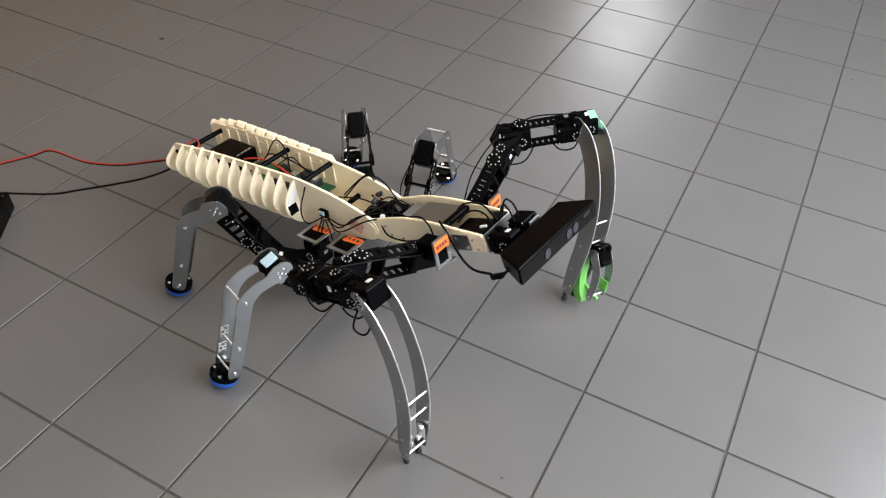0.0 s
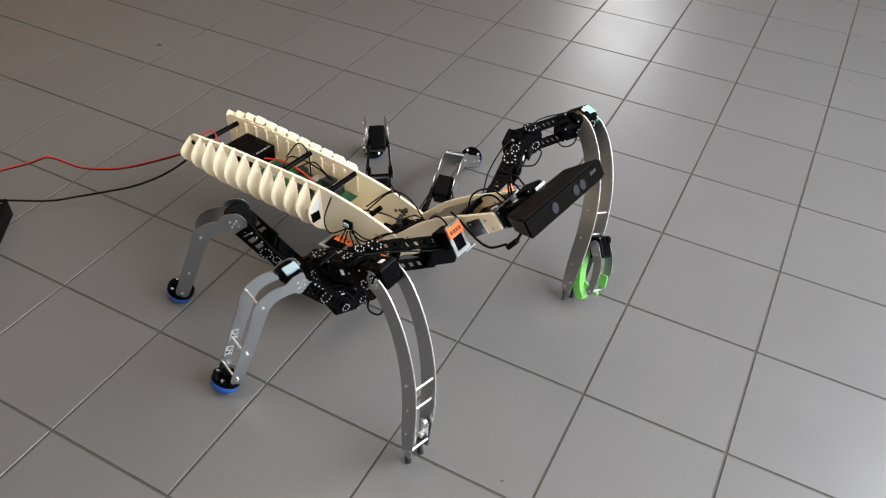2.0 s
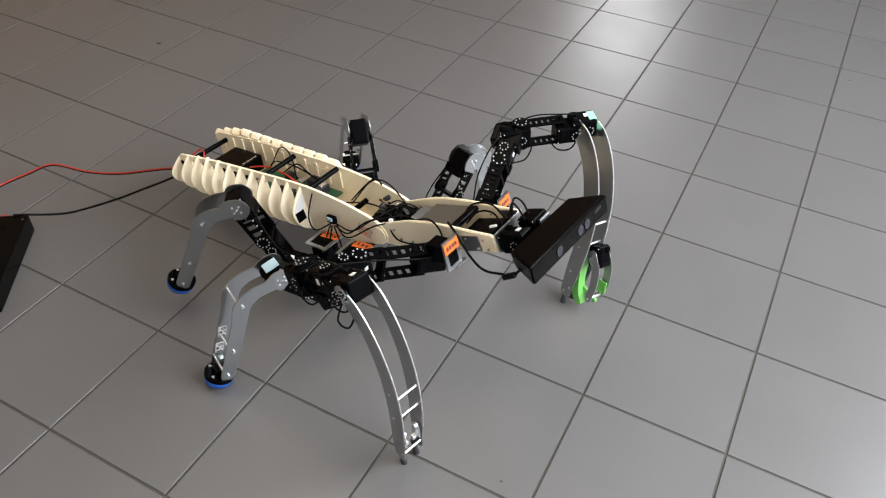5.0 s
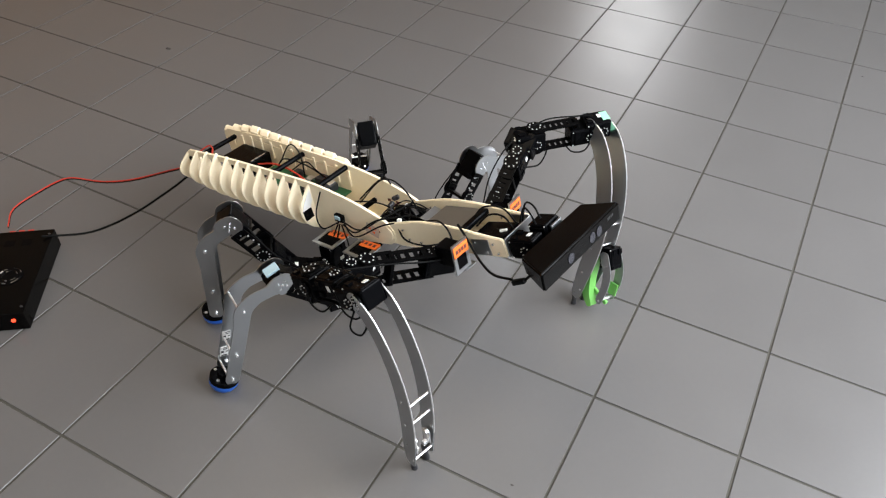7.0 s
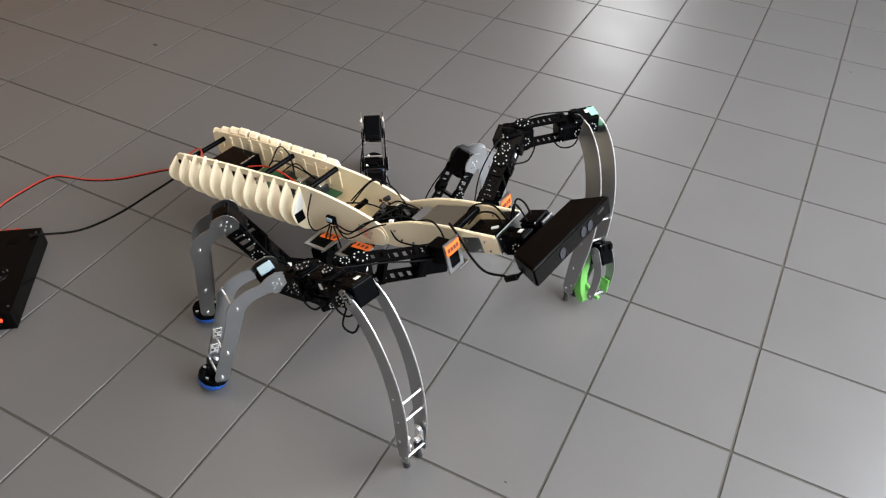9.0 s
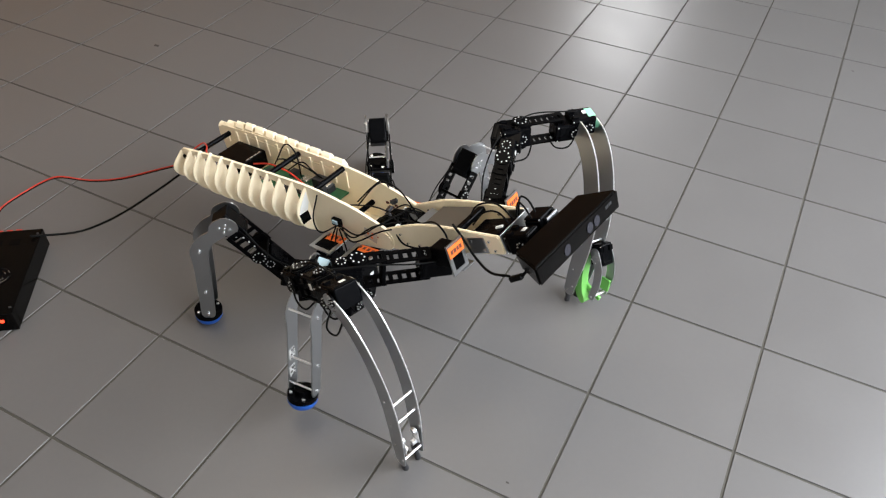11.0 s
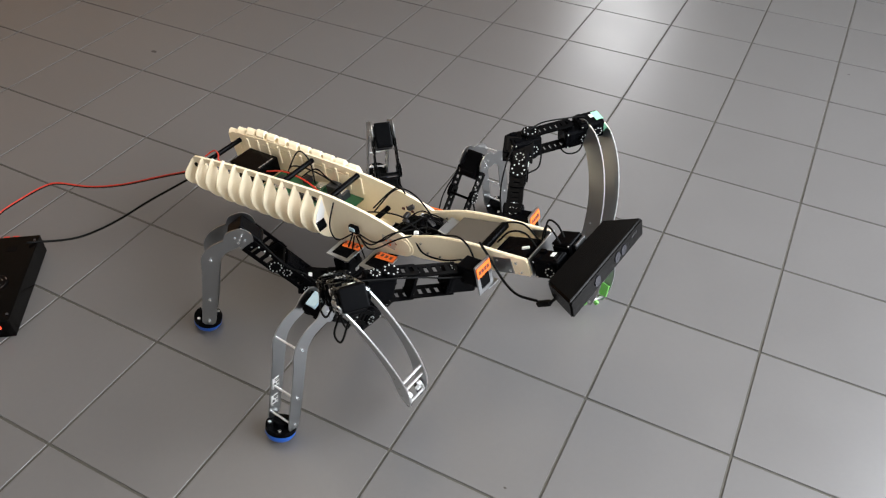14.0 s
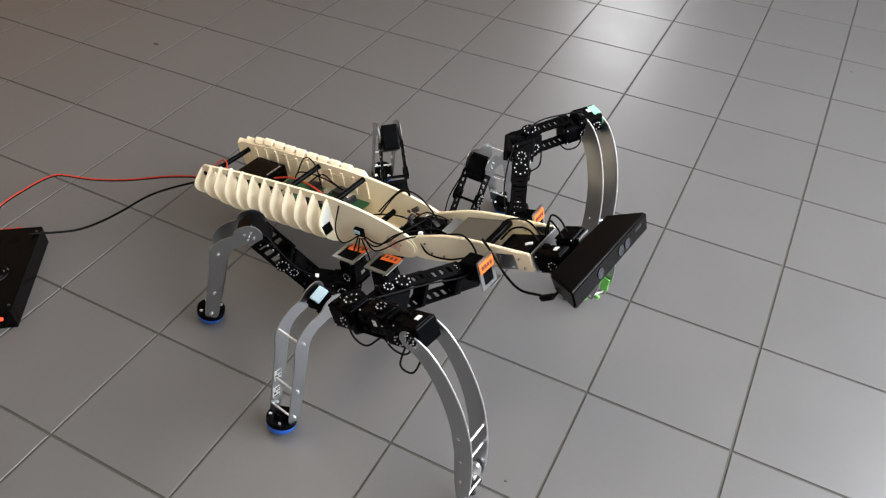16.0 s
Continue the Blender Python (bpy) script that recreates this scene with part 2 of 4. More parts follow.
for s in (-1, 1):
    bm = bmesh.new()
    rail = [(-0.60, 0.046)] + [(x, z) for x, z in outline if -0.595 < x < -0.205 and z > 0.03] + [(-0.20, 0.060), (-0.20, 0.046), (-0.45, 0.043), (-0.60, 0.034)]
    fore = [(-0.215, 0.061)] + [(x, z) for x, z in outline if x > -0.21] + [(-0.215, -0.054)]
    low_band = [(-0.60, 0.008), (-0.45, -0.004), (-0.20, -0.004), (-0.20, -0.052), (-0.40, -0.056), (-0.55, -0.045), (-0.60, -0.026)]
    sheet(bm, rail, -0.003, 0.003)
    if s > 0:
        low_band = [(-0.60, 0.038), (-0.20, 0.040)] + low_band[3:]
    sheet(bm, low_band, -0.0028, 0.0028)
    sheet(bm, fore, -0.0031, 0.0031)
    sheet(bm, [(-0.637, 0.030), (-0.62, 0.044), (-0.585, 0.047), (-0.585, -0.028), (-0.61, -0.022), (-0.637, 0.010)], -0.0031, 0.0031)
    bmesh.ops.bisect_plane(bm, geom=bm.verts[:] + bm.edges[:] + bm.faces[:], plane_co=(-0.2, 0, 0), plane_no=(1, 0, 0))
    for v in bm.verts:
        v.co.y += s * half_width(v.co.x)
    plate = part("side_plate", bm, CREAM, robot, "long cream plastic side plate of the abdomen", True)
    fin = [(q.x, q.y) for q in spline([(-0.003, 0.061, 0), (0.003, 0.061, 0), (0.014, 0.044, 0), (0.026, 0.023, 0), (0.032, 0.004, 0), (0.032, -0.014, 0), (0.025, -0.034, 0), (0.013, -0.048, 0), (-0.003, -0.057, 0)], 4)]
    if s > 0:
        fin = [(q.x, q.y) for q in spline([(-0.003, 0.061, 0), (0.007, 0.068, 0), (0.019, 0.064, 0), (0.032, 0.036, 0), (0.039, 0.0, 0), (0.036, -0.030, 0), (0.022, -0.052, 0), (0.0, -0.068, 0)], 4)]
    for i in range(12):
        x = -0.618 + 0.0375 * i
        k = (0.62, 0.80, 0.92)[i] if i < 3 else (1.0 if i < 11 else 0.95)
        bm = bmesh.new()
        m = Matrix(((0, 1, 0, x), (s, 0, 0, s * (half_width(x) + 0.002)), (0, 0, 1, -0.002), (0, 0, 0, 1)))
        sheet(bm, [(o * (0.8 + 0.2 * k), z * k) for o, z in fin], -0.0026 if s < 0 else -0.014, 0.0026 if s < 0 else 0.014, m)
        for v in bm.verts:
            v.co.x -= 0.45 * abs(v.co.y - s * half_width(x)) + 0.08 * (v.co.z + 0.06)
        bmesh.ops.bevel(bm, geom=[e for e in bm.edges if e.calc_face_angle(0) > 1.2], offset=0.0015, segments=1, affect="EDGES")
        part("rib", bm, CREAM, robot)
        if s < 0:
            continue
        bm = bmesh.new()
        box(bm, (0.007, 0.004, 0.045 * k), Matrix.Translation((x + 0.016, s * (half_width(x) - 0.0045), 0.028 * k)), 0.001)
        part("inner_rib", bm, CREAM, plate)
for x, z in ((-0.595, 0.028), (-0.338, 0.048), (-0.196, 0.053), (-0.12, -0.01)):
    bm = bmesh.new()
    rod(bm, (x, -half_width(x), z), (x, half_width(x), z), 0.0062, 16)
    part("cross_rod", bm, BLACK, robot, "black cross rod")
MARK = Matrix(((0, 1, 0, -0.2055), (-1, 0, 0, -half_width(-0.2055) - 0.002), (0, 0, 1, -0.002), (0, 0, 0, 1)))
for name, mat, face in (("white_marker", WHITE, [(0.004, 0.050), (0.022, 0.018), (0.0285, 0.000), (0.010, 0.006), (0.004, 0.024)]),
                        ("black_marker", BLACK, [(0.0285, -0.0005), (0.026, -0.025), (0.008, -0.018), (0.010, 0.0055)])):
    bm = bmesh.new()
    sheet(bm, face, -0.0020, 0.0036, MARK)
    for v in bm.verts:
        v.co.x -= 0.45 * abs(v.co.y + half_width(-0.2055)) + 0.08 * (v.co.z + 0.06)
    part(name, bm, mat, robot, name.split("_")[0] + " painted field on the foremost rib")
bm = bmesh.new()
box(bm, (0.094, 0.070, 0.040), Matrix.Translation((-0.498, 0.010, 0.008)), 0.003)
case = part("power_module", bm, BODYBLACK, robot, "black power module in the abdomen")
bm = bmesh.new()
for i in range(4):
    box(bm, (0.003, 0.009, 0.004), Matrix.Translation((-0.456, -0.008 + 0.012 * i, 0.0275)))
part("contacts", bm, SCREW, case)
bm = bmesh.new()
box(bm, (0.25, 0.082, 0.003), Matrix.Translation((-0.31, 0, -0.004)))
pcb = part("circuit_board", bm, PCB, robot, "green circuit board with chips")
rnd = random.Random(4)
for i in range(16):
    bm = bmesh.new()
    sx, sy, sz = rnd.uniform(0.012, 0.034), rnd.uniform(0.010, 0.026), rnd.uniform(0.006, 0.024)
    box(bm, (sx, sy, sz), Matrix.Translation((rnd.uniform(-0.42, -0.20), rnd.uniform(-0.03, 0.03), sz / 2 - 0.002)), 0.001)
    part("chip", bm, CHIP if i % 4 else SCREW, pcb)
bm = bmesh.new()
box(bm, (0.011, 0.006, 0.005), Matrix.Translation((-0.285, -0.028, 0.030)))
part("pilot_light", bm, PINKGLOW, pcb, "pink glowing pilot light")
bm = bmesh.new()
for dx, dz in ((0, 0), (0.012, 0.006), (0.014, -0.008), (0.024, 0.0), (0.03, -0.010)):
    box(bm, (0.008, 0.002, 0.006), Matrix.Translation((-0.075 + dx, 0.0464, 0.004 + dz)))
part("ink_marks", bm, INK, robot, "dark marks on the inner plate")

# wiring inside the body
LOOPS = [((-0.40, 0.03, 0.02), (-0.36, 0.035, 0.075), (-0.33, 0.035, 0.06), (-0.31, 0.02, 0.01)),
         ((-0.38, 0.0, 0.02), (-0.36, 0.01, 0.05), (-0.30, 0.025, 0.04), (-0.23, 0.03, 0.01)),
         ((-0.36, 0.02, 0.01), (-0.31, 0.03, 0.045), (-0.27, 0.025, 0.035), (-0.22, 0.035, 0.0)),
         ((-0.14, 0.02, 0.0), (-0.10, 0.035, 0.045), (-0.075, 0.046, 0.06), (-0.06, 0.052, 0.02)),
         ((-0.13, 0.01, 0.0), (-0.08, 0.035, 0.06), (-0.02, 0.03, 0.065), (0.05, 0.01, 0.02)),
         ((-0.16, -0.01, 0.0), (-0.10, -0.02, 0.03), (-0.04, -0.01, 0.035), (0.03, 0.0, 0.01)),
         ((-0.18, -0.055, 0.05), (-0.185, -0.075, 0.0), (-0.16, -0.085, -0.022), (-0.125, -0.066, -0.004)),
         ((-0.12, -0.062, -0.012), (-0.07, -0.075, -0.008), (-0.02, -0.06, 0.03), (0.03, -0.01, 0.03)),
         ((-0.12, -0.062, -0.004), (-0.06, -0.072, 0.0), (-0.01, -0.058, 0.035), (0.02, 0.01, 0.045)),
         ((-0.12, -0.062, 0.002), (-0.07, -0.08, -0.016), (0.0, -0.062, 0.026), (0.05, -0.02, 0.03)),
         ((-0.13, -0.066, -0.01), (-0.135, -0.080, -0.035), (-0.13, -0.09, -0.045), (-0.12, -0.10, -0.04)),
         ((-0.125, -0.066, -0.01), (-0.12, -0.085, -0.035), (-0.115, -0.095, -0.045), (-0.10, -0.10, -0.045)),
         ((-0.12, -0.066, -0.01), (-0.09, -0.085, -0.03), (-0.07, -0.10, -0.035), (-0.06, -0.10, -0.03))]
for q in LOOPS:
    bm = bmesh.new()
    tube(bm, q, 0.0017)
    part("wire", bm, BLACKWIRE, robot, "black wire", True)
for i in range(13):
    a = (rnd.uniform(-0.05, 0.02), rnd.uniform(-0.035, 0.035), 0.005)
    c = (rnd.uniform(0.02, 0.09), rnd.uniform(-0.035, 0.035), 0.018)
    b = ((a[0] + c[0]) / 2, (a[1] + c[1]) / 2 + rnd.uniform(-0.02, 0.02), rnd.uniform(0.028, 0.046))
    bm = bmesh.new()
    tube(bm, (a, b, c), 0.0015)
    part("wire", bm, BLACKWIRE, robot, "black wire", True)
for q in (((-0.42, -0.02, 0.035), (-0.37, -0.012, 0.045), (-0.31, -0.012, 0.042), (-0.25, -0.025, 0.035), (-0.215, -0.043, 0.03)),
          ((-0.63, -0.03, 0.02), (-0.615, -0.01, 0.030), (-0.585, -0.022, 0.034), (-0.56, -0.042, 0.036), (-0.53, -0.048, 0.02))):
    bm = bmesh.new()
    tube(bm, q, 0.0019)
    part("wire", bm, REDWIRE, robot, "red wire", True)
bm = bmesh.new()
box(bm, (0.024, 0.010, 0.018), pose(-0.128, -0.061, 0.002), 0.002)
plug = part("sensor_module", bm, BLACK, robot, "small black plug module on the side plate")
bm = bmesh.new()
box(bm, (0.014, 0.003, 0.008), pose(-0.128, -0.0672, 0.005))
part("module_face", bm, PALE, plug)
bm = bmesh.new()
box(bm, (0.07, 0.06, 0.03), pose(0.0, 0, 0.0), 0.004)
box(bm, (0.05, 0.04, 0.02), pose(0.03, 0.01, 0.02, 0, 15, 20), 0.003)
part("waist_servo", bm, BLACK, robot)
for s in (-1, 1):
    bm = bmesh.new()
    cyl(bm, 0.017, 0.003, pose(0.0, s * 0.0545, 0.0, 90), 24)
    hub = part("waist_hub", bm, CREAM, robot, "round pivot cap at the waist")
    bm = bmesh.new()
    dots(bm, (-0.028, s * 0.0538, -0.002), 0.008, 5, 0.0022)
    part("screws", bm, SCREW, hub)

bm = bmesh.new()
box(bm, (0.034, 0.0012, 0.026), pose(-0.040, -0.0548, -0.004, 0, 12, 0))
part("clear_tape", bm, TAPE, robot, "crinkled clear tape by the waist pivot")
bm = bmesh.new()
for dx, dz in ((-0.006, 0.004), (0.004, -0.004), (0.008, 0.006)):
    box(bm, (0.006, 0.002, 0.004), pose(-0.040 + dx, -0.0552, -0.004 + dz, 0, 30, 0))
part("ink", bm, ORANGE, robot)

for s in (-1, 1):
    bm = bmesh.new()
    cyl(bm, 0.006, 0.003, pose(-0.618, s * (half_width(-0.618) + 0.004), 0.022, 90), 14)
    part("tail_bolt", bm, BLACK, robot, "dark bolt through the tail end")
    for x in (-0.33, -0.225):
        bm = bmesh.new()
        cyl(bm, 0.005, 0.004, pose(x, s * (half_width(x) + 0.004), 0.042, 90), 12)
        part("rail_bolt", bm, SCREW, robot, "bright bolt on the rail")
for i in range(10):
    bm = bmesh.new()
    x, y = rnd.uniform(-0.04, 0.075), rnd.uniform(-0.034, 0.034)
    box(bm, (rnd.uniform(0.010, 0.022), 0.009, 0.008), pose(x, y, rnd.uniform(0.018, 0.034), rnd.uniform(-30, 30), rnd.uniform(-30, 30), rnd.uniform(0, 180)), 0.001)
    part("plug", bm, CHIP if i % 5 else WHITE, robot, "black wire plug" if i % 5 else "white wire plug")

# hip blocks
HIPS = {"hind": (-0.137, 0.09, -0.125), "mid": (-0.045, 0.09, -0.120)}
for kind, (hx, hy, hz) in HIPS.items():
    for s in (-1, 1):
        m = pose(hx, s * hy, hz + 0.086)
        bm = bmesh.new()
        for d in (-1, 1):
            box(bm, (0.060, 0.008, 0.003), m @ Matrix.Translation((0, d * 0.024, 0)))
            box(bm, (0.008, 0.040, 0.003), m @ Matrix.Translation((d * 0.026, 0, 0)))
        bracket = part("hip_bracket", bm, ALU, robot, "square aluminium hip bracket")
        bm = bmesh.new()
        box(bm, (0.044, 0.040, 0.006), m @ Matrix.Translation((0, 0, -0.002)), 0.001)
        part("servo_back", bm, BLACK, bracket)
        bm = bmesh.new()
        box(bm, (0.044, 0.020, 0.001), m @ Matrix.Translation((0.007, 0.018, 0.0028)) @ pose(0, 0, 0, 0, 0, 5))
        part("tape", bm, ORANGE, bracket, "orange tape strip")
        bm = bmesh.new()
        for i in range(4):
            box(bm, (0.006, 0.008, 0.0006), m @ Matrix.Translation((-0.014 + 0.011 * i, 0.019, 0.0036)))
        part("ink", bm, INK, bracket)
        servo(bracket, m @ pose(0, 0, -0.036, 0, 90, 0), "hip_servo", (0.062, 0.044, 0.040))
        bm = bmesh.new()
        box(bm, (0.040, 0.050, 0.006), m @ Matrix.Translation((0, 0, -0.070)), 0.002)
        box(bm, (0.030, 0.006, 0.040), m @ Matrix.Translation((0, -s * 0.026, -0.055)), 0.001)
        part("hip_yoke", bm, MATT, bracket)
        bm = bmesh.new()
        box(bm, (0.012, 0.045, 0.012), pose(hx, s * 0.055, hz + 0.070))
        part("hip_mount", bm, BLACK, bracket)

# thorax
bm = bmesh.new()
box(bm, (0.20, 0.090, 0.004), Matrix.Translation((0.175, 0, -0.030)))
thorax = part("thorax_floor", bm, CREAM, robot, "cream plastic bottom plate of the thorax")
up = [(-0.018, 0.012), (0.0, 0.021), (0.05, 0.026), (0.1, 0.029), (0.15, 0.025), (0.2, 0.017), (0.25, 0.006), (0.296, -0.003)]
down = [(0.3, -0.008), (0.3, -0.038), (0.296, -0.042), (0.2, -0.037), (0.1, -0.035), (0.03, -0.030), (-0.005, -0.022), (-0.022, -0.004)]
outline = [(q.x, q.y) for q in spline([(x, z, 0) for x, z in up], 4)] + down
for s in (-1, 1):
    bm = bmesh.new()
    sheet(bm, outline, s * 0.047 - 0.0035, s * 0.047 + 0.0035)
    bmesh.ops.bevel(bm, geom=[e for e in bm.edges if e.calc_face_angle(0) > 1.3], offset=0.0015, segments=2, affect="EDGES")
    side = part("thorax_plate", bm, CREAM, thorax, "cream plastic side plate of the thorax")
    bm = bmesh.new()
    box(bm, (0.040, 0.002, 0.034), Matrix.Translation((0.245, s * 0.0518, -0.020)), 0.0006)
    part("shoulder_flange", bm, ALU, thorax, "aluminium flange on the thorax side")
    bm = bmesh.new()
    for x, z in ((0.05, 0.01), (0.06, -0.012), (0.09, -0.018), (0.275, -0.012), (0.282, -0.032), (0.232, -0.01), (0.258, -0.03)):
        cyl(bm, 0.0026, 0.003, Matrix.Translation((x, s * 0.0525, z)) @ pose(0, 0, 0, 90), 10)
        cyl(bm, 0.0026, 0.003, Matrix.Translation((x, s * 0.0425, z)) @ pose(0, 0, 0, 90), 10)
    part("thorax_screws", bm, SCREW, thorax)
bm = bmesh.new()
box(bm, (0.105, 0.078, 0.009), pose(0.150, 0.002, 0.010, 0, 4, 0), 0.003)
part("display_panel", bm, GLASS, thorax, "dark grey flat panel between the plates")
bm = bmesh.new()
box(bm, (0.016, 0.082, 0.012), pose(0.198, 0.002, 0.006, 0, 4, 0), 0.003)
box(bm, (0.075, 0.060, 0.022), pose(0.250, -0.006, -0.018), 0.003)
part("controller", bm, BLACK, thorax, "black controller block")
bm = bmesh.new()
box(bm, (0.014, 0.006, 0.003), pose(0.275, -0.012, -0.005, 0, 0, 20))
part("controller_label", bm, WHITE, thorax)
bm = bmesh.new()
box(bm, (0.003, 0.096, 0.040), pose(0.3025, 0, -0.022), 0.0005)
box(bm, (0.040, 0.003, 0.032), pose(0.280, 0.0405, -0.016), 0.0005)
part("neck_plate", bm, ALU, thorax, "aluminium plate carrying the neck")
bm = bmesh.new()
box(bm, (0.030, 0.050, 0.002), pose(0.082, 0.012, 0.010, 0, 28, 0), 0.0005)
part("waist_plate", bm, ALU, thorax, "small aluminium plate at the waist")
for q in (((0.10, -0.03, 0.02), (0.15, -0.045, 0.03), (0.18, -0.058, 0.02), (0.19, -0.065, -0.005)),
          ((0.03, -0.045, 0.02), (0.05, -0.056, -0.01), (0.10, -0.056, -0.022), (0.16, -0.062, -0.01)),
          ((0.19, 0.0, 0.0), (0.22, 0.01, 0.03), (0.26, 0.02, 0.025), (0.285, 0.02, -0.01)),
          ((0.21, -0.01, 0.0), (0.24, 0.0, 0.02), (0.27, 0.005, 0.015), (0.29, 0.0, -0.01)),
          ((0.29, 0.03, -0.01), (0.31, 0.03, 0.03), (0.335, 0.02, 0.03), (0.35, 0.01, 0.01)),
          ((0.29, 0.02, -0.01), (0.31, 0.02, 0.025), (0.33, 0.01, 0.02), (0.345, 0.0, 0.0))):
    bm = bmesh.new()
    tube(bm, q, 0.0019)
    part("wire", bm, BLACKWIRE, thorax, "black wire", True)
servo(thorax, pose(0.335, -0.030, -0.024), "neck_servo", (0.056, 0.036, 0.040))
servo(thorax, pose(0.346, 0.020, -0.020, 0, 90, 0), "neck_servo", (0.046, 0.044, 0.040))
bm = bmesh.new()
box(bm, (0.003, 0.034, 0.024), pose(0.372, 0.022, -0.014))
part("head_bracket", bm, ALU, thorax)
for s in (-1, 1):
    m = pose(0.232 if s < 0 else 0.222, s * 0.098, -0.012 if s < 0 else -0.030, 0, 0, s * 4) @ pose(0, 0, 0, 0, 10, 0)
    bm = bmesh.new()
    for d in (-1, 1):
        box(bm, (0.003, 0.008, 0.064), m @ Matrix.Translation((0, d * 0.017, 0)))
        box(bm, (0.003, 0.028, 0.008), m @ Matrix.Translation((0, 0, d * 0.028)))
    box(bm, (0.03, 0.03, 0.003), m @ Matrix.Translation((-0.012, -s * 0.018, -0.034)))
    part("shoulder_bracket", bm, ALU, thorax, "aluminium shoulder bracket")
    bm = bmesh.new()
    box(bm, (0.006, 0.028, 0.048), m @ Matrix.Translation((-0.002, 0, 0)), 0.001)
    box(bm, (0.045, 0.036, 0.040), m @ Matrix.Translation((-0.026, 0, 0.0)), 0.003)
    part("shoulder_servo", bm, BLACK, thorax)
    bm = bmesh.new()
    box(bm, (0.001, 0.040, 0.022), m @ Matrix.Translation((0.0026, 0, 0.016)))
    part("tape", bm, ORANGE, thorax, "orange tape strip")
    bm = bmesh.new()
    for i in range(4):
        box(bm, (0.0006, 0.006, 0.008), m @ Matrix.Translation((0.0034, -0.012 + 0.008 * i, 0.016)))
    part("ink", bm, INK, thorax)

# head: a wide sensor bar
bm = bmesh.new()
c = [(0.374, 0.104, 0.001), (0.372, 0.100, -0.036), (0.438, 0.141, -0.010), (0.432, 0.138, -0.049)]
vs = [bm.verts.new((x, s * y, z - 0.05 * (s * y + 0.14))) for s in (-1, 1) for x, y, z in c]
for f in ((0, 1, 3, 2), (4, 6, 7, 5), (0, 2, 6, 4), (1, 5, 7, 3), (2, 3, 7, 6), (0, 4, 5, 1)):
    bm.faces.new([vs[i] for i in f])
bmesh.ops.recalc_face_normals(bm, faces=bm.faces[:])
bmesh.ops.bevel(bm, geom=bm.edges[:], offset=0.004, segments=3, affect="EDGES")
head = part("sensor_bar", bm, BODYBLACK, robot, "wide black depth-sensor bar as the head", True)
for y in (-0.047, 0.030, 0.055):
    bm = bmesh.new()
    cyl(bm, 0.010, 0.003, Matrix.Translation((0.4345, y, -0.030 - 0.05 * (y + 0.14))) @ pose(0, 0, 0, 0, 99, 0), 24)
    part("lens", bm, LENS, head, "dark lens")
bm = bmesh.new()
for i in range(4):
    box(bm, (0.001, 0.004, 0.006), pose(0.4355, 0.092 + 0.006 * i, -0.036, 0, 9, 0))
part("mark", bm, CHIP, head)
bm = bmesh.new()
tube(bm, ((0.205, -0.052, 0.028), (0.222, -0.060, 0.008), (0.25, -0.074, -0.035), (0.285, -0.088, -0.055), (0.335, -0.098, -0.055)), 0.0025)
tube(bm, ((0.362, -0.098, -0.055), (0.375, -0.092, -0.045), (0.385, -0.085, -0.030)), 0.0028)
box(bm, (0.030, 0.010, 0.010), pose(0.349, -0.098, -0.058, 0, -14, 0), 0.002)
part("head_cable", bm, BLACKWIRE, head, "black head cable with a connector", True)


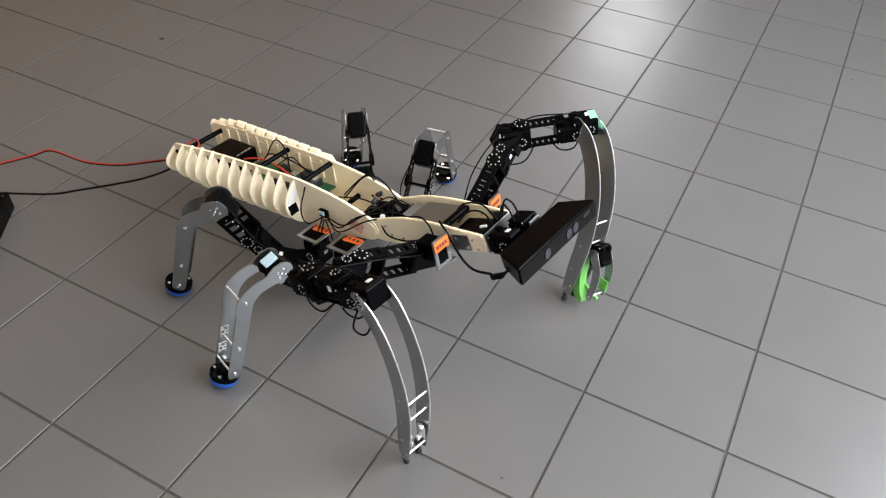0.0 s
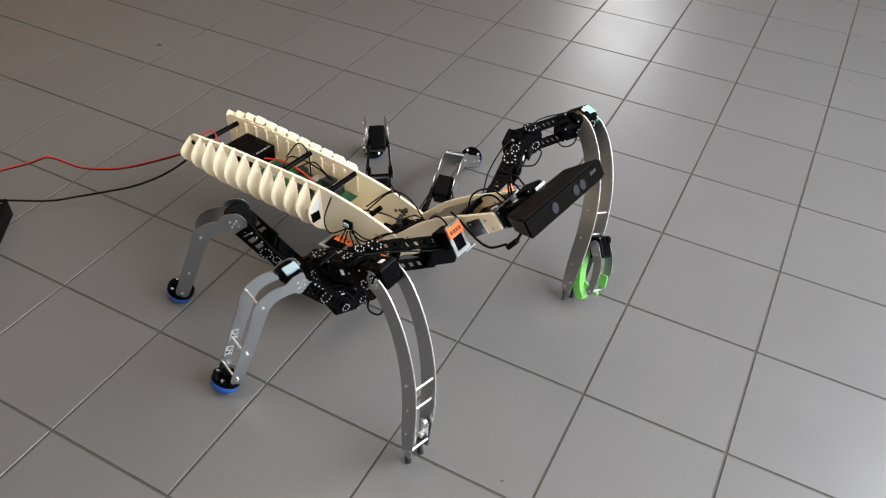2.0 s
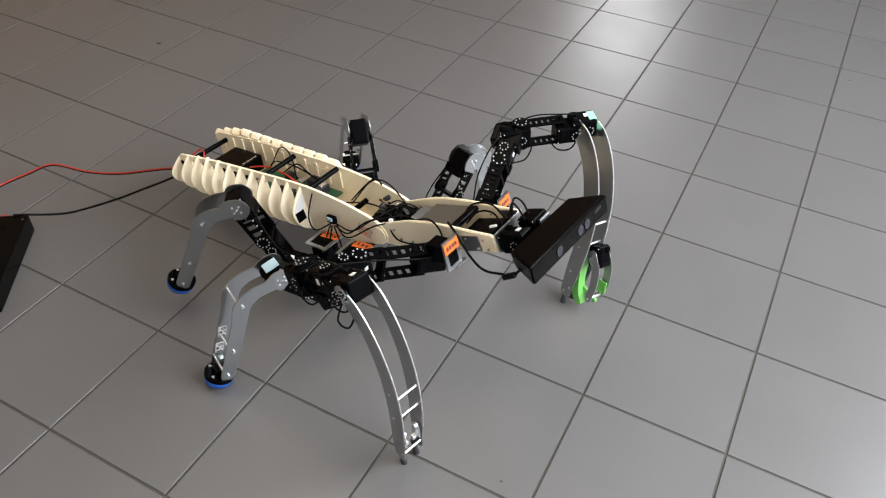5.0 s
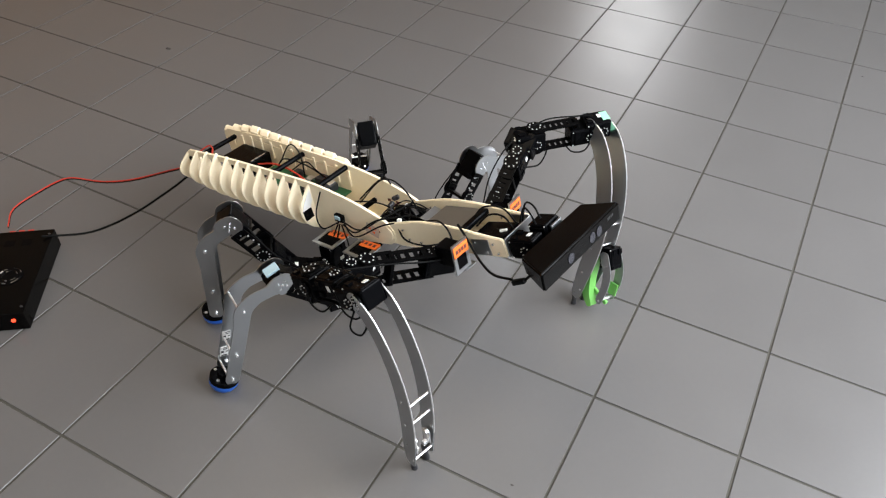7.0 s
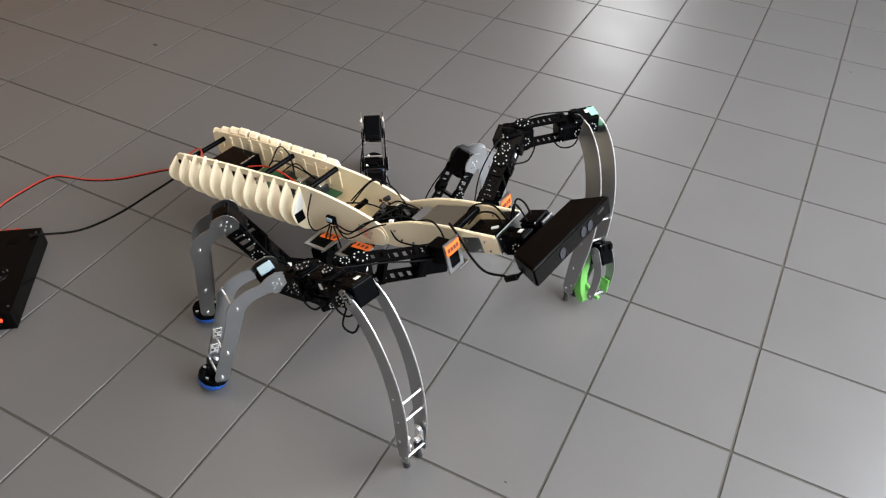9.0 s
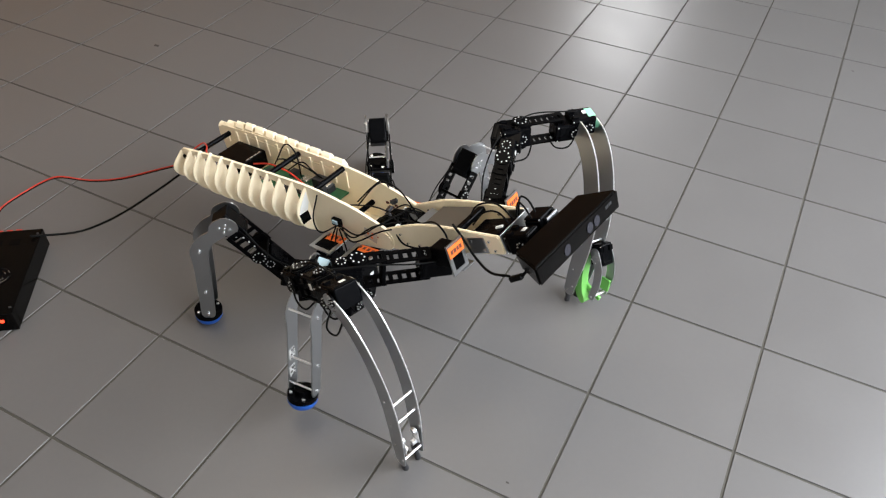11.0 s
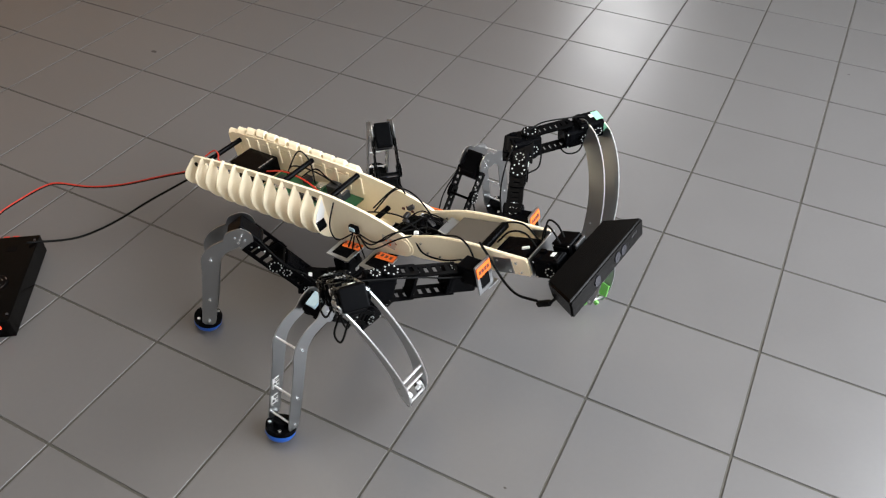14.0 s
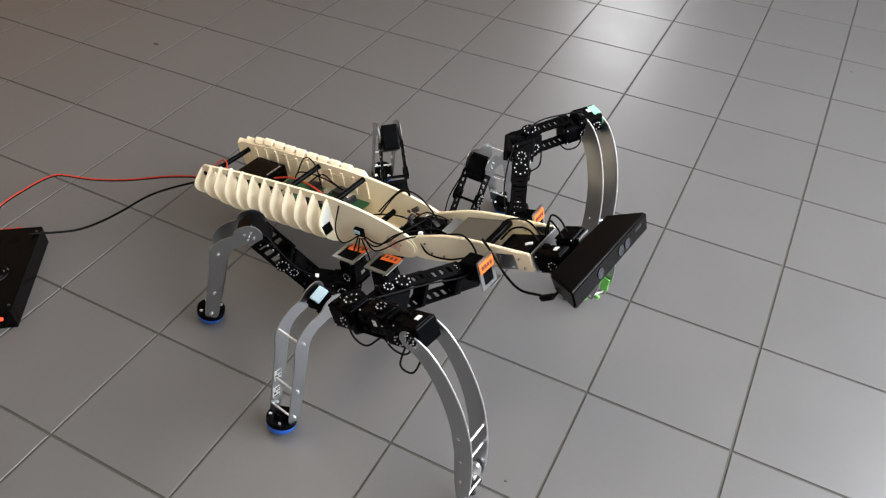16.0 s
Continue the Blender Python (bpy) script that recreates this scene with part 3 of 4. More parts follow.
# ---- legs ----
def femur(name, length):
    """From the hip a short link goes out and down to the lift joint, then slotted brackets rise to the knee."""
    joint = Vector((0.078, 0, -0.050)) * (length / 0.27)
    L = (Vector((length, 0, 0)) - joint).length
    up = math.degrees(math.atan2(-joint.z, length - joint.x))
    m = Matrix.Translation(joint) @ pose(0, 0, 0, 0, -up, 0)
    bm = bmesh.new()
    for s in (-1, 1):
        ladder(bm, -0.005, L * 0.56, s * 0.024, 0.0, 0.032, rungs=6, m=m)
        ladder(bm, L * 0.44, L - 0.022, s * 0.0275, 0.0, 0.036, rungs=4, m=m)
        cyl(bm, 0.017, 0.005, m @ Matrix.Translation((L * 0.50, s * 0.030, 0)) @ pose(0, 0, 0, 90), 24)
    box(bm, (0.006, 0.05, 0.030), m @ Matrix.Translation((L * 0.46, 0, 0)), 0.001)
    fem = part(name, bm, MATT, robot, "black slotted thigh brackets")
    bm = bmesh.new()
    for s in (-1, 1):
        dots(bm, (L * 0.50, s * 0.033, 0), 0.0125, 10, 0.0014, m=m)
        for x in (0.64, 0.72, 0.80):
            cyl(bm, 0.0019, 0.002, m @ Matrix.Translation((L * x, s * 0.0297, 0.013)) @ pose(0, 0, 0, 90), 8)
    part("screw_ring", bm, DOT, fem, "ring of pale screws")
    servo(fem, m @ pose(L - 0.012, 0, 0, 0, 180, 0), "knee_servo", (0.062, 0.040, 0.042))
    if length > 0.25:
        servo(fem, m @ pose(L * 0.29, 0, 0), "thigh_servo", (0.050, 0.040, 0.036), False)
    servo(fem, Matrix.Translation(joint) @ pose(-0.008, 0, 0.004, 0, 25, 0), "lift_servo", (0.064, 0.046, 0.044))
    servo(fem, pose(0.020, 0.0, -0.012, 0, 32, 0), "hip_link_servo", (0.062, 0.044, 0.042), False)
    bm = bmesh.new()
    tube(bm, [m @ Vector(q) for q in ((-0.03, 0.02, 0.02), (L * 0.2, 0.030, 0.028), (L * 0.45, 0.036, 0.020), (L - 0.03, 0.022, 0.022))], 0.0016)
    tube(bm, [m @ Vector(q) for q in ((-0.02, -0.02, 0.0), (0.0, -0.036, -0.030), (0.04, -0.036, -0.034), (0.07, -0.028, -0.018))], 0.0016)
    part("wire", bm, BLACKWIRE, fem, "black wire", True)
    return fem


def tibia(length, bend, sticker):
    k = length / 0.298
    mid = [(0, 0, 0.0265), (0.010, -0.006, 0.0225), (bend * 0.42, -0.022, 0.0150), (bend * 0.80, -0.042, 0.0165), (bend, -0.072, 0.0190),
           (bend * 0.80, -0.110, 0.0165), (bend * 0.42, -0.185, 0.0160), (bend * 0.10, -0.250, 0.0150)]
    mid = [(x, z * k, w) for x, z, w in mid]
    shin = None
    for s in (-1, 1):
        bm = bmesh.new()
        sheet(bm, ribbon(mid, 5), s * 0.0265 - 0.0012, s * 0.0265 + 0.0012)
        ob = part("shin" if shin is None else "shin_plate", bm, ALU, shin or robot, "bent aluminium shin plate")
        shin = shin or ob
        bm = bmesh.new()
        dots(bm, (0, s * 0.0285, 0), 0.010, 4, 0.0022, th=0.003)
        cyl(bm, 0.002, 0.003, Matrix.Translation((0, s * 0.0285, 0)) @ pose(0, 0, 0, 90), 8)
        part("screws", bm, SCREW, shin)
        for x, z, w in (mid[4], mid[6], mid[7]):
            bm = bmesh.new()
            cyl(bm, 0.0030, 0.004, Matrix.Translation((x, s * 0.0290, z)) @ pose(0, 0, 0, 90), 10)
            part("bolt", bm, SCREW, shin)
    for x, z, w in ((mid[4], mid[6], mid[7]) if bend > 0.05 else (mid[6], mid[7])):
        bm = bmesh.new()
        rod(bm, (x + w * 0.7, -0.026, z + 0.004), (x + w * 0.7, 0.026, z + 0.004), 0.0022)
        part("spacer", bm, EDGE, shin, "polished spacer rod")
    for f in (0.52, 0.30):
        place = Matrix.Translation((bend * f + 0.002, -0.0244, -0.110 * k - 0.190 * k * (1 - f) + 0.025)) @ pose(0, 0, 0, 0, 22, 0)
        bm = bmesh.new()
        box(bm, (0.017, 0.0016, 0.025), place)
        tag = part("sticker", bm, WHITE, shin, "pale sticker with dark print")
        bm = bmesh.new()
        for dx, dz, w, h in ((-0.002, 0.010, 0.011, 0.0016), (-0.002, 0.006, 0.009, 0.0016), (0.004, -0.001, 0.005, 0.005), (-0.005, -0.001, 0.004, 0.002), (0.000, -0.010, 0.012, 0.002)):
            box(bm, (w, 0.0008, h), place @ Matrix.Translation((dx, 0.0011, dz)))
        part("mark", bm, CHIP, tag)
    if sticker:
        bm = bmesh.new()
        box(bm, (0.030, 0.022, 0.006), pose(0.0215, 0.002, 0.0150, 0, 52, 0), 0.001)
        part("knee_sticker", bm, PALE, shin, "pale blue sticker on the knee")
    tilt = pose(0, 0, -length, 0, math.degrees(math.atan2(bend * 0.95, 0.215 * k)), 0)
    bm = bmesh.new()
    cyl(bm, 0.0305, 0.010, tilt @ Matrix.Translation((0, 0, 0.030)), 32)
    cyl(bm, 0.016, 0.014, tilt @ Matrix.Translation((0, 0, 0.040)), 20)
    disc = part("foot_disc", bm, BLACK, shin, "round black foot plate", True)
    bm = bmesh.new()
    prof = [(0.0305, 0.025), (0.0300, 0.018), (0.026, 0.010), (0.018, 0.004), (0.008, 0.001), (0.001, 0.0)]
    rings = [[bm.verts.new(tilt @ Vector((r * math.cos(a), r * math.sin(a), z))) for a in [2 * math.pi * j / 28 for j in range(28)]] for r, z in prof]
    for a, b in zip(rings, rings[1:]):
        for j in range(28):
            bm.faces.new((a[j], b[j], b[(j + 1) % 28], a[(j + 1) % 28]))
    bm.faces.new(rings[0]), bm.faces.new(rings[-1][::-1])
    part("foot_pad", bm, BLUE, shin, "blue rubber foot pad", True)
    for i in range(4):
        bm = bmesh.new()
        a = radians(35 + 90 * i)
        cyl(bm, 0.0036, 0.003, tilt @ Matrix.Translation((0.0235 * math.cos(a), 0.0235 * math.sin(a), 0.0365)), 10)
        part("foot_screw", bm, SCREW, shin)
    return shin


# length of thigh, length of shin, sideways bend of the shin
LEGS = {"hind": (0.270, 0.300, 0.042), "mid": (0.226, 0.292, 0.055)}
LIMB = {}
for kind, (l1, l2, bend) in LEGS.items():
    for s in (-1, 1):
        LIMB[kind, s] = femur("thigh", l1), tibia(l2, bend, kind == "mid" and s < 0)

# ---- arms ----
REACH, CLAW = {1: (0.184, 0.157), -1: (0.258, 0.168)}, 0.42


def upper_arm(long):
    bm = bmesh.new()
    for s in (-1, 1):
        ladder(bm, 0.02, long * 0.44, 0, s * 0.026, 0.032, rungs=5, flat=True)
        ladder(bm, long * 0.40, long * 0.60 + 0.004, 0, s * 0.0295, 0.030, rungs=3, flat=True)
        cyl(bm, 0.017, 0.005, Matrix.Translation((long * 0.60, 0, s * 0.0315)), 24)
    box(bm, (0.007, 0.032, 0.056), Matrix.Translation((long * 0.42, 0, 0)), 0.001)
    box(bm, (long * 0.30, 0.020, 0.030), Matrix.Translation((long * 0.80, 0, 0)), 0.002)
    arm = part("upper_arm", bm, MATT, robot, "black slotted upper arm brackets")
    bm = bmesh.new()
    for s in (-1, 1):
        dots(bm, (long * 0.60, 0, s * 0.0345), 0.0125, 8, 0.0016, "z")
        dots(bm, (0.03, 0, s * 0.0262), 0.009, 4, 0.0018, "z")
    part("screw_ring", bm, DOT, arm, "ring of pale screws")
    servo(arm, pose(0.010, 0, 0, 90, 0, 0), "arm_servo", (0.064, 0.040, 0.042))
    servo(arm, pose(long * 0.60 + 0.020, 0, 0, 90, 0, 0), "arm_servo", (0.056, 0.050, 0.036))
    servo(arm, pose(long - 0.012, 0.006, 0, 0, 0, 90), "elbow_servo", (0.064, 0.042, 0.044))
    bm = bmesh.new()
    tube(bm, ((0.0, 0.02, 0.02), (0.06, 0.030, 0.030), (0.12, 0.026, 0.034), (long - 0.02, 0.016, 0.030)), 0.0016)
    tube(bm, ((0.12, -0.02, 0.0), (0.15, -0.040, -0.026), (0.19, -0.040, -0.030), (long, -0.02, -0.02)), 0.0018)
    part("wire", bm, BLACKWIRE, arm, "black wire", True)
    return arm


def forearm(long, sticker):
    bm = bmesh.new()
    for s in (-1, 1):
        if sticker or s < 0:
            ladder(bm, 0.030, long - 0.045, 0, s * 0.0245, 0.030, rungs=6, flat=True)
        cyl(bm, 0.018, 0.005, Matrix.Translation((0.018, 0, s * 0.0275)), 24)
        box(bm, (0.03, 0.034, 0.004), Matrix.Translation((0.022, 0, s * 0.0245)), 0.001)
    box(bm, (0.006, 0.034, 0.05), Matrix.Translation((long - 0.048, 0, 0)), 0.001)
    arm = part("forearm", bm, MATT, robot, "black slotted forearm brackets")
    bm = bmesh.new()
    for s in (-1, 1):
        dots(bm, (0.018, 0, s * 0.0305), 0.012, 8, 0.0014, "z")
    part("screw_ring", bm, DOT, arm, "ring of pale screws")
    servo(arm, pose(0.004, 0, 0, 0, 0, 0), "elbow_servo", (0.064, 0.044, 0.044))
    servo(arm, pose(long - 0.034, 0, -0.006, 0, 0, 0), "wrist_servo", (0.062, 0.042, 0.040), False)
    servo(arm, pose(long - 0.004, 0, 0.004, 0, 0, 0), "wrist_servo", (0.056, 0.044, 0.040))
    if sticker:
        bm = bmesh.new()
        box(bm, (0.0012, 0.030, 0.026), pose(long + 0.0246, 0.0, 0.004))
        box(bm, (0.016, 0.030, 0.0012), pose(long + 0.016, 0.0, 0.0248))
        part("wrist_label", bm, MINT, arm, "mint green label")
    else:
        servo(arm, pose(long * 0.46, 0.004, 0.004, 90, 0, 0), "forearm_servo", (0.060, 0.038, 0.044))
        bm = bmesh.new()
        tube(bm, ((long - 0.02, -0.02, -0.02), (long - 0.03, -0.035, -0.05), (long - 0.01, -0.03, -0.062), (long + 0.012, -0.015, -0.030)), 0.0018)
        part("slack_wire", bm, BLACKWIRE, arm, "slack black wire", True)
        bm = bmesh.new()
        tube(bm, ((0.02, -0.024, 0.012), (0.035, -0.034, -0.02), (0.06, -0.032, -0.034), (0.09, -0.022, -0.018)), 0.0018)
        part("slack_wire", bm, BLACKWIRE, arm, "slack black wire", True)
    bm = bmesh.new()
    tube(bm, ((0.0, 0.0, 0.026), (0.05, 0.012, 0.034), (0.11, 0.010, 0.030), (long - 0.01, 0.004, 0.028)), 0.0016)
    tube(bm, ((0.08, -0.01, -0.02), (0.10, -0.012, -0.045), (0.13, -0.01, -0.048), (0.15, 0.0, -0.022)), 0.0018)
    part("wire", bm, BLACKWIRE, arm, "black wire", True)
    return arm


def claw(gripper):
    mid = [(0, 0, 0.019), (0.024, -0.022, 0.0185), (0.044, -0.070, 0.0185), (0.054, -0.135, 0.0185), (0.052, -0.200, 0.0185), (0.041, -0.265, 0.0180), (0.024, -0.330, 0.0165), (0.010, -0.385, 0.0125)]
    mid = [(x * (1.12 if gripper else 1.0), z, w * (1.10 if gripper else 1.0)) for x, z, w in mid]
    talon = None
    for s in (-1, 1):
        bm = bmesh.new()
        sheet(bm, ribbon(mid, 6), s * 0.025 - 0.0013, s * 0.025 + 0.0013)
        for v in bm.verts:
            v.co.y *= 1 + 0.25 * v.co.z
        ob = part("claw" if talon is None else "claw_plate", bm, ALU, talon or robot, "long curved aluminium claw plate")
        talon = talon or ob
        bm = bmesh.new()
        dots(bm, (0.004, s * 0.0272, -0.003), 0.0095, 8, 0.0016, th=0.003)
        part("screws", bm, SCREW, talon)
        for x, z, w in mid[4:]:
            bm = bmesh.new()
            cyl(bm, 0.0024, 0.003, Matrix.Translation((x - 0.004, s * 0.0262 * (1 + 0.25 * z), z)) @ pose(0, 0, 0, 90), 8)
            part("bolt", bm, SCREW, talon)
        s_out = ribbon(mid, 6)
        # thin bright tube laid on the outer edge stands in for its highlight
        bm = bmesh.new()
        n = len(s_out) // 2
        tube(bm, [(x, s * 0.025 * (1 + 0.25 * z), z) for x, z in s_out[2:n - 14:3]], 0.0015, 6, 2)
        part("bright_edge", bm, EDGE, talon, "bright rod standing in for the outer edge highlight")
    for x, z in ((mid[4][0] + 0.012, -0.205), (mid[5][0] + 0.011, -0.257), (0.022, -0.374)):
        bm = bmesh.new()
        rod(bm, (x, -0.0245, z), (x, 0.0245, z), 0.0024, 10)
        part("spacer", bm, EDGE, talon, "polished spacer rod")
    for s in (-1, 1):
        bm = bmesh.new()
        box(bm, (0.020, 0.0025, 0.034), pose(0.026, s * 0.0165, -0.338, 0, 12, 0), 0.001)
        cyl(bm, 0.0065, 0.007, pose(0.030, s * 0.0145, -0.322, 90), 16)
        box(bm, (0.008, 0.012, 0.012), pose(0.020, s * 0.012, -0.356, 0, 20, 0), 0.001)
        part("tip_clamp", bm, EDGE if not gripper else ALU, talon, "bright folded clamp at the claw tip")
    for s in (-1, 1):
        bm = bmesh.new()
        cyl(bm, 0.0055, 0.034, pose(0.002, s * 0.016, -0.400), 14)
        cyl(bm, 0.0065, 0.008, pose(0.001, s * 0.016, -0.416), 14)
        part("tip_pin", bm, CHIP, talon, "dark rubber tip pin")
    if gripper:
        servo(talon, pose(0.070, 0.012, -0.285, 0, 80, 0), "finger_servo", (0.050, 0.034, 0.036), False)
        for s in (-1, 1):
            bm = bmesh.new()
            sheet(bm, ribbon([(0.070, -0.280, 0.012), (0.082, -0.315, 0.011), (0.080, -0.350, 0.010), (0.068, -0.388, 0.008)], 5), s * 0.022 + 0.012 - 0.001, s * 0.022 + 0.012 + 0.001)
            part("finger", bm, ALU, talon, "short aluminium finger plate")
        bm = bmesh.new()
        sheet(bm, ribbon([(0.046, -0.290, 0.002), (0.034, -0.320, 0.008), (0.028, -0.350, 0.010), (0.030, -0.385, 0.010), (0.040, -0.405, 0.008)], 5), -0.011, 0.011)
        part("grip_pad", bm, GREEN, talon, "green plastic grip pad")
        bm = bmesh.new()
        box(bm, (0.024, 0.004, 0.030), pose(0.074, 0.028, -0.365, 0, 10, 0), 0.001)
        box(bm, (0.050, 0.008, 0.010), pose(0.054, 0.010, -0.385, 0, 30, 0), 0.002)
        part("grip_link", bm, GREEN, talon, "green plastic grip link")
        bm = bmesh.new()
        rod(bm, (0.068, -0.012, -0.388), (0.068, 0.036, -0.388), 0.003)
        part("finger_spacer", bm, EDGE, talon)
    return talon


ARM = {s: (upper_arm(REACH[s][0]), forearm(REACH[s][1], s > 0), claw(s > 0)) for s in (-1, 1)}

# ---- power supply and its cables ----
supply = tagged(new("power_supply"), "black boxed power supply with fan grille on the floor", "power supply")
bm = bmesh.new()
box(bm, (0.16, 0.29, 0.052), Matrix.Translation((-0.08, -0.145, 0.026)), 0.002)
shell = part("case", bm, BODYBLACK, supply, "black sheet-metal case")
# a flat black disc carries the darkness of the fan hole
bm = bmesh.new()
FAN = (-0.062, -0.165)
cyl(bm, 0.030, 0.002, pose(*FAN, 0.0520), 36)
well = part("fan_opening", bm, BLACK, supply, "flat black disc standing in for the dark fan hole")
for r, skip in ((0.017, 3), (0.026, 4)):
    for i in range(16):
        if i % skip:
            a, b = 2 * math.pi * i / 16, 2 * math.pi * (i + 0.8) / 16
            bm = bmesh.new()
            rod(bm, (FAN[0] + r * math.cos(a), FAN[1] + r * math.sin(a), 0.0536), (FAN[0] + r * math.cos(b), FAN[1] + r * math.sin(b), 0.0536), 0.0011, 6)
            # a few pieces in aluminium among the black ones put glints in the grille
            part("grille_wire", bm, ALU if i % 5 == 1 else GLOSS, well)
for x in (-0.055, -0.095):
    bm = bmesh.new()
    box(bm, (0.022, 0.020, 0.0012), pose(x, -0.045, 0.0522))
    part("vent_cover", bm, BLACK, supply, "dark square vent")
bm = bmesh.new()
box(bm, (0.008, 0.005, 0.007), pose(-0.026, -0.2915, 0.032), 0.001)
part("switch", bm, REDGLOW, supply, "red glowing switch")
bm = bmesh.new()
for i in range(3):
    box(bm, (0.014, 0.010, 0.012), pose(-0.06 - 0.022 * i, 0.004, 0.042), 0.001)
part("terminal", bm, REDWIRE, supply, "red terminal block")
for x, y in ((-0.008, -0.02), (-0.008, -0.27), (-0.15, -0.02), (-0.15, -0.27)):
    bm = bmesh.new()
    cyl(bm, 0.003, 0.003, pose(x, y, 0.0525), 10)
    part("case_screw", bm, CHIP, supply)

# cables, in short stiff pieces: where each runs at first and after the power supply was pulled closer
RED = ([(-0.85, 0.355, 0.14), (-0.96, 0.36, 0.09), (-1.072, 0.346, 0.05), (-1.171, 0.325, 0.04), (-1.241, 0.314, 0.05), (-1.278, 0.30, 0.055), (-1.317, 0.27, 0.04), (-1.374, 0.21, 0.03), (-1.386, 0.149, 0.045)],
       [(-0.824, 0.366, 0.14), (-0.931, 0.368, 0.09), (-1.037, 0.338, 0.05), (-1.114, 0.307, 0.04), (-1.181, 0.275, 0.05), (-1.205, 0.248, 0.05), (-1.228, 0.198, 0.04), (-1.240, 0.12, 0.03), (-1.172, 0.055, 0.045)])
DARK = ([(-0.85, 0.350, 0.14), (-0.879, 0.334, 0.11), (-0.936, 0.313, 0.08), (-1.017, 0.283, 0.05), (-1.099, 0.237, 0.03), (-1.149, 0.188, 0.03), (-1.235, 0.110, 0.052)],
        [(-0.818, 0.357, 0.13), (-0.856, 0.333, 0.10), (-0.886, 0.297, 0.08), (-0.928, 0.25, 0.05), (-0.969, 0.196, 0.03), (-1.001, 0.142, 0.03), (-1.045, 0.070, 0.056)])


def cable(name, label, states, radius, mat, lift=0.0):
    root = tagged(new(name), label, "cable")
    lines = [spline(s, 4) for s in states]
    pieces = []
    for i in range(len(lines[0]) - 1):
        slack = 1 + 0.7 * max(0.0, 1 - 2.2 * i / len(lines[0]))
        long = max((l[i + 1] - l[i]).length for l in lines) * slack + radius
        bm = bmesh.new()
        cyl(bm, radius, long, Matrix.Translation((0, 0, long / 2 - radius / 2)), 10)
        for z in (-radius / 2, long - radius / 2):
            bmesh.ops.create_uvsphere(bm, u_segments=8, v_segments=6, radius=radius, matrix=Matrix.Translation((0, 0, z)))
        pieces.append(part("cable_piece", bm, mat, root, "", True))
    return pieces, lines, lift


CABLES = [cable("red_power_cable", "thin red power cable trailing from the robot tail", RED, 0.0018, REDWIRE, 0.0018),
          cable("black_twin_cable", "thin black cable lying along the red one", RED, 0.0017, BLACKWIRE, -0.0019),
          cable("black_power_cable", "black power cable trailing from the robot tail", DARK, 0.0028, BLACKWIRE)]

# specks on the floor
for x, y, r in ((-1.56, 1.02, 0.010), (0.83, 1.92, 0.012), (0.235, 0.03, 0.003), (0.64, 2.02, 0.004)):
    bm = bmesh.new()
    bmesh.ops.create_icosphere(bm, subdivisions=1, radius=r, matrix=Matrix.Translation((x, y, 0.0005)) @ Matrix.Diagonal((1.3, 0.7, 0.18, 1)))
    tagged(part("dirt_speck", bm, DIRT, None), "small dark dirt speck on the floor tiles", "dirt", "specks of dirt")

# ---- floor of square tiles ----
bm = bmesh.new()
box(bm, (X1 - X0, Y1 - Y0, 0.1), Matrix.Translation(((X0 + X1) / 2, (Y0 + Y1) / 2, -0.0525)))
ground = tagged(part("floor", bm, GROUT, None), "grey square floor tiles with dark grout joints", "floor", kind="structure")
PITCH, JOINT = 0.30, 0.0056


def tile_at(bm, x, y):
    h = (PITCH - JOINT) / 2
    lo = [bm.verts.new((x + a * h, y + b * h, -0.008)) for a, b in ((-1, -1), (1, -1), (1, 1), (-1, 1))]
    mi = [bm.verts.new((x + a * h, y + b * h, -0.0007)) for a, b in ((-1, -1), (1, -1), (1, 1), (-1, 1))]
    hi = [bm.verts.new((x + a * (h - 0.0006), y + b * (h - 0.0006), 0)) for a, b in ((-1, -1), (1, -1), (1, 1), (-1, 1))]
    for p, q in ((lo, mi), (mi, hi)):
        for i in range(4):
            bm.faces.new((p[i], p[(i + 1) % 4], q[(i + 1) % 4], q[i]))
    bm.faces.new(hi)


bm = bmesh.new()
tile_at(bm, 0, 0)
first = part("tile", bm, TILE, ground)
near = set()
jig = random.Random(7)
for i in range(-9, 5):
    for j in range(-3, 11):
        near.add((i, j))
        ob = first if len(near) == 1 else first.copy()
        if ob is not first:
            scene.collection.objects.link(ob)
        ob.location = ((i + 0.5) * PITCH, (j + 0.5) * PITCH, jig.uniform(-0.0003, 0.0))
        ob.rotation_euler = (radians(jig.uniform(-0.05, 0.05)), radians(jig.uniform(-0.05, 0.05)), radians(jig.choice((0, 90, 180, 270))))
bm = bmesh.new()
for i in range(-15, 14):
    for j in range(-11, 21):
        if (i, j) not in near and i * PITCH >= X0 and (i + 1) * PITCH <= X1 and j * PITCH >= Y0 and (j + 1) * PITCH <= Y1:
            tile_at(bm, (i + 0.5) * PITCH, (j + 0.5) * PITCH)
rest = part("far_tiles", bm, TILE, ground)
rest["kind"] = "stuff"


# ---- what moves ----

def frame_of(origin, x, z):
    """A pose with its x axis along x and its z axis near z."""
    x = Vector(x).normalized()
    y = Vector(z).cross(x).normalized()
    m = Matrix((x, y, x.cross(y))).transposed().to_4x4()
    m.translation = origin
    return m


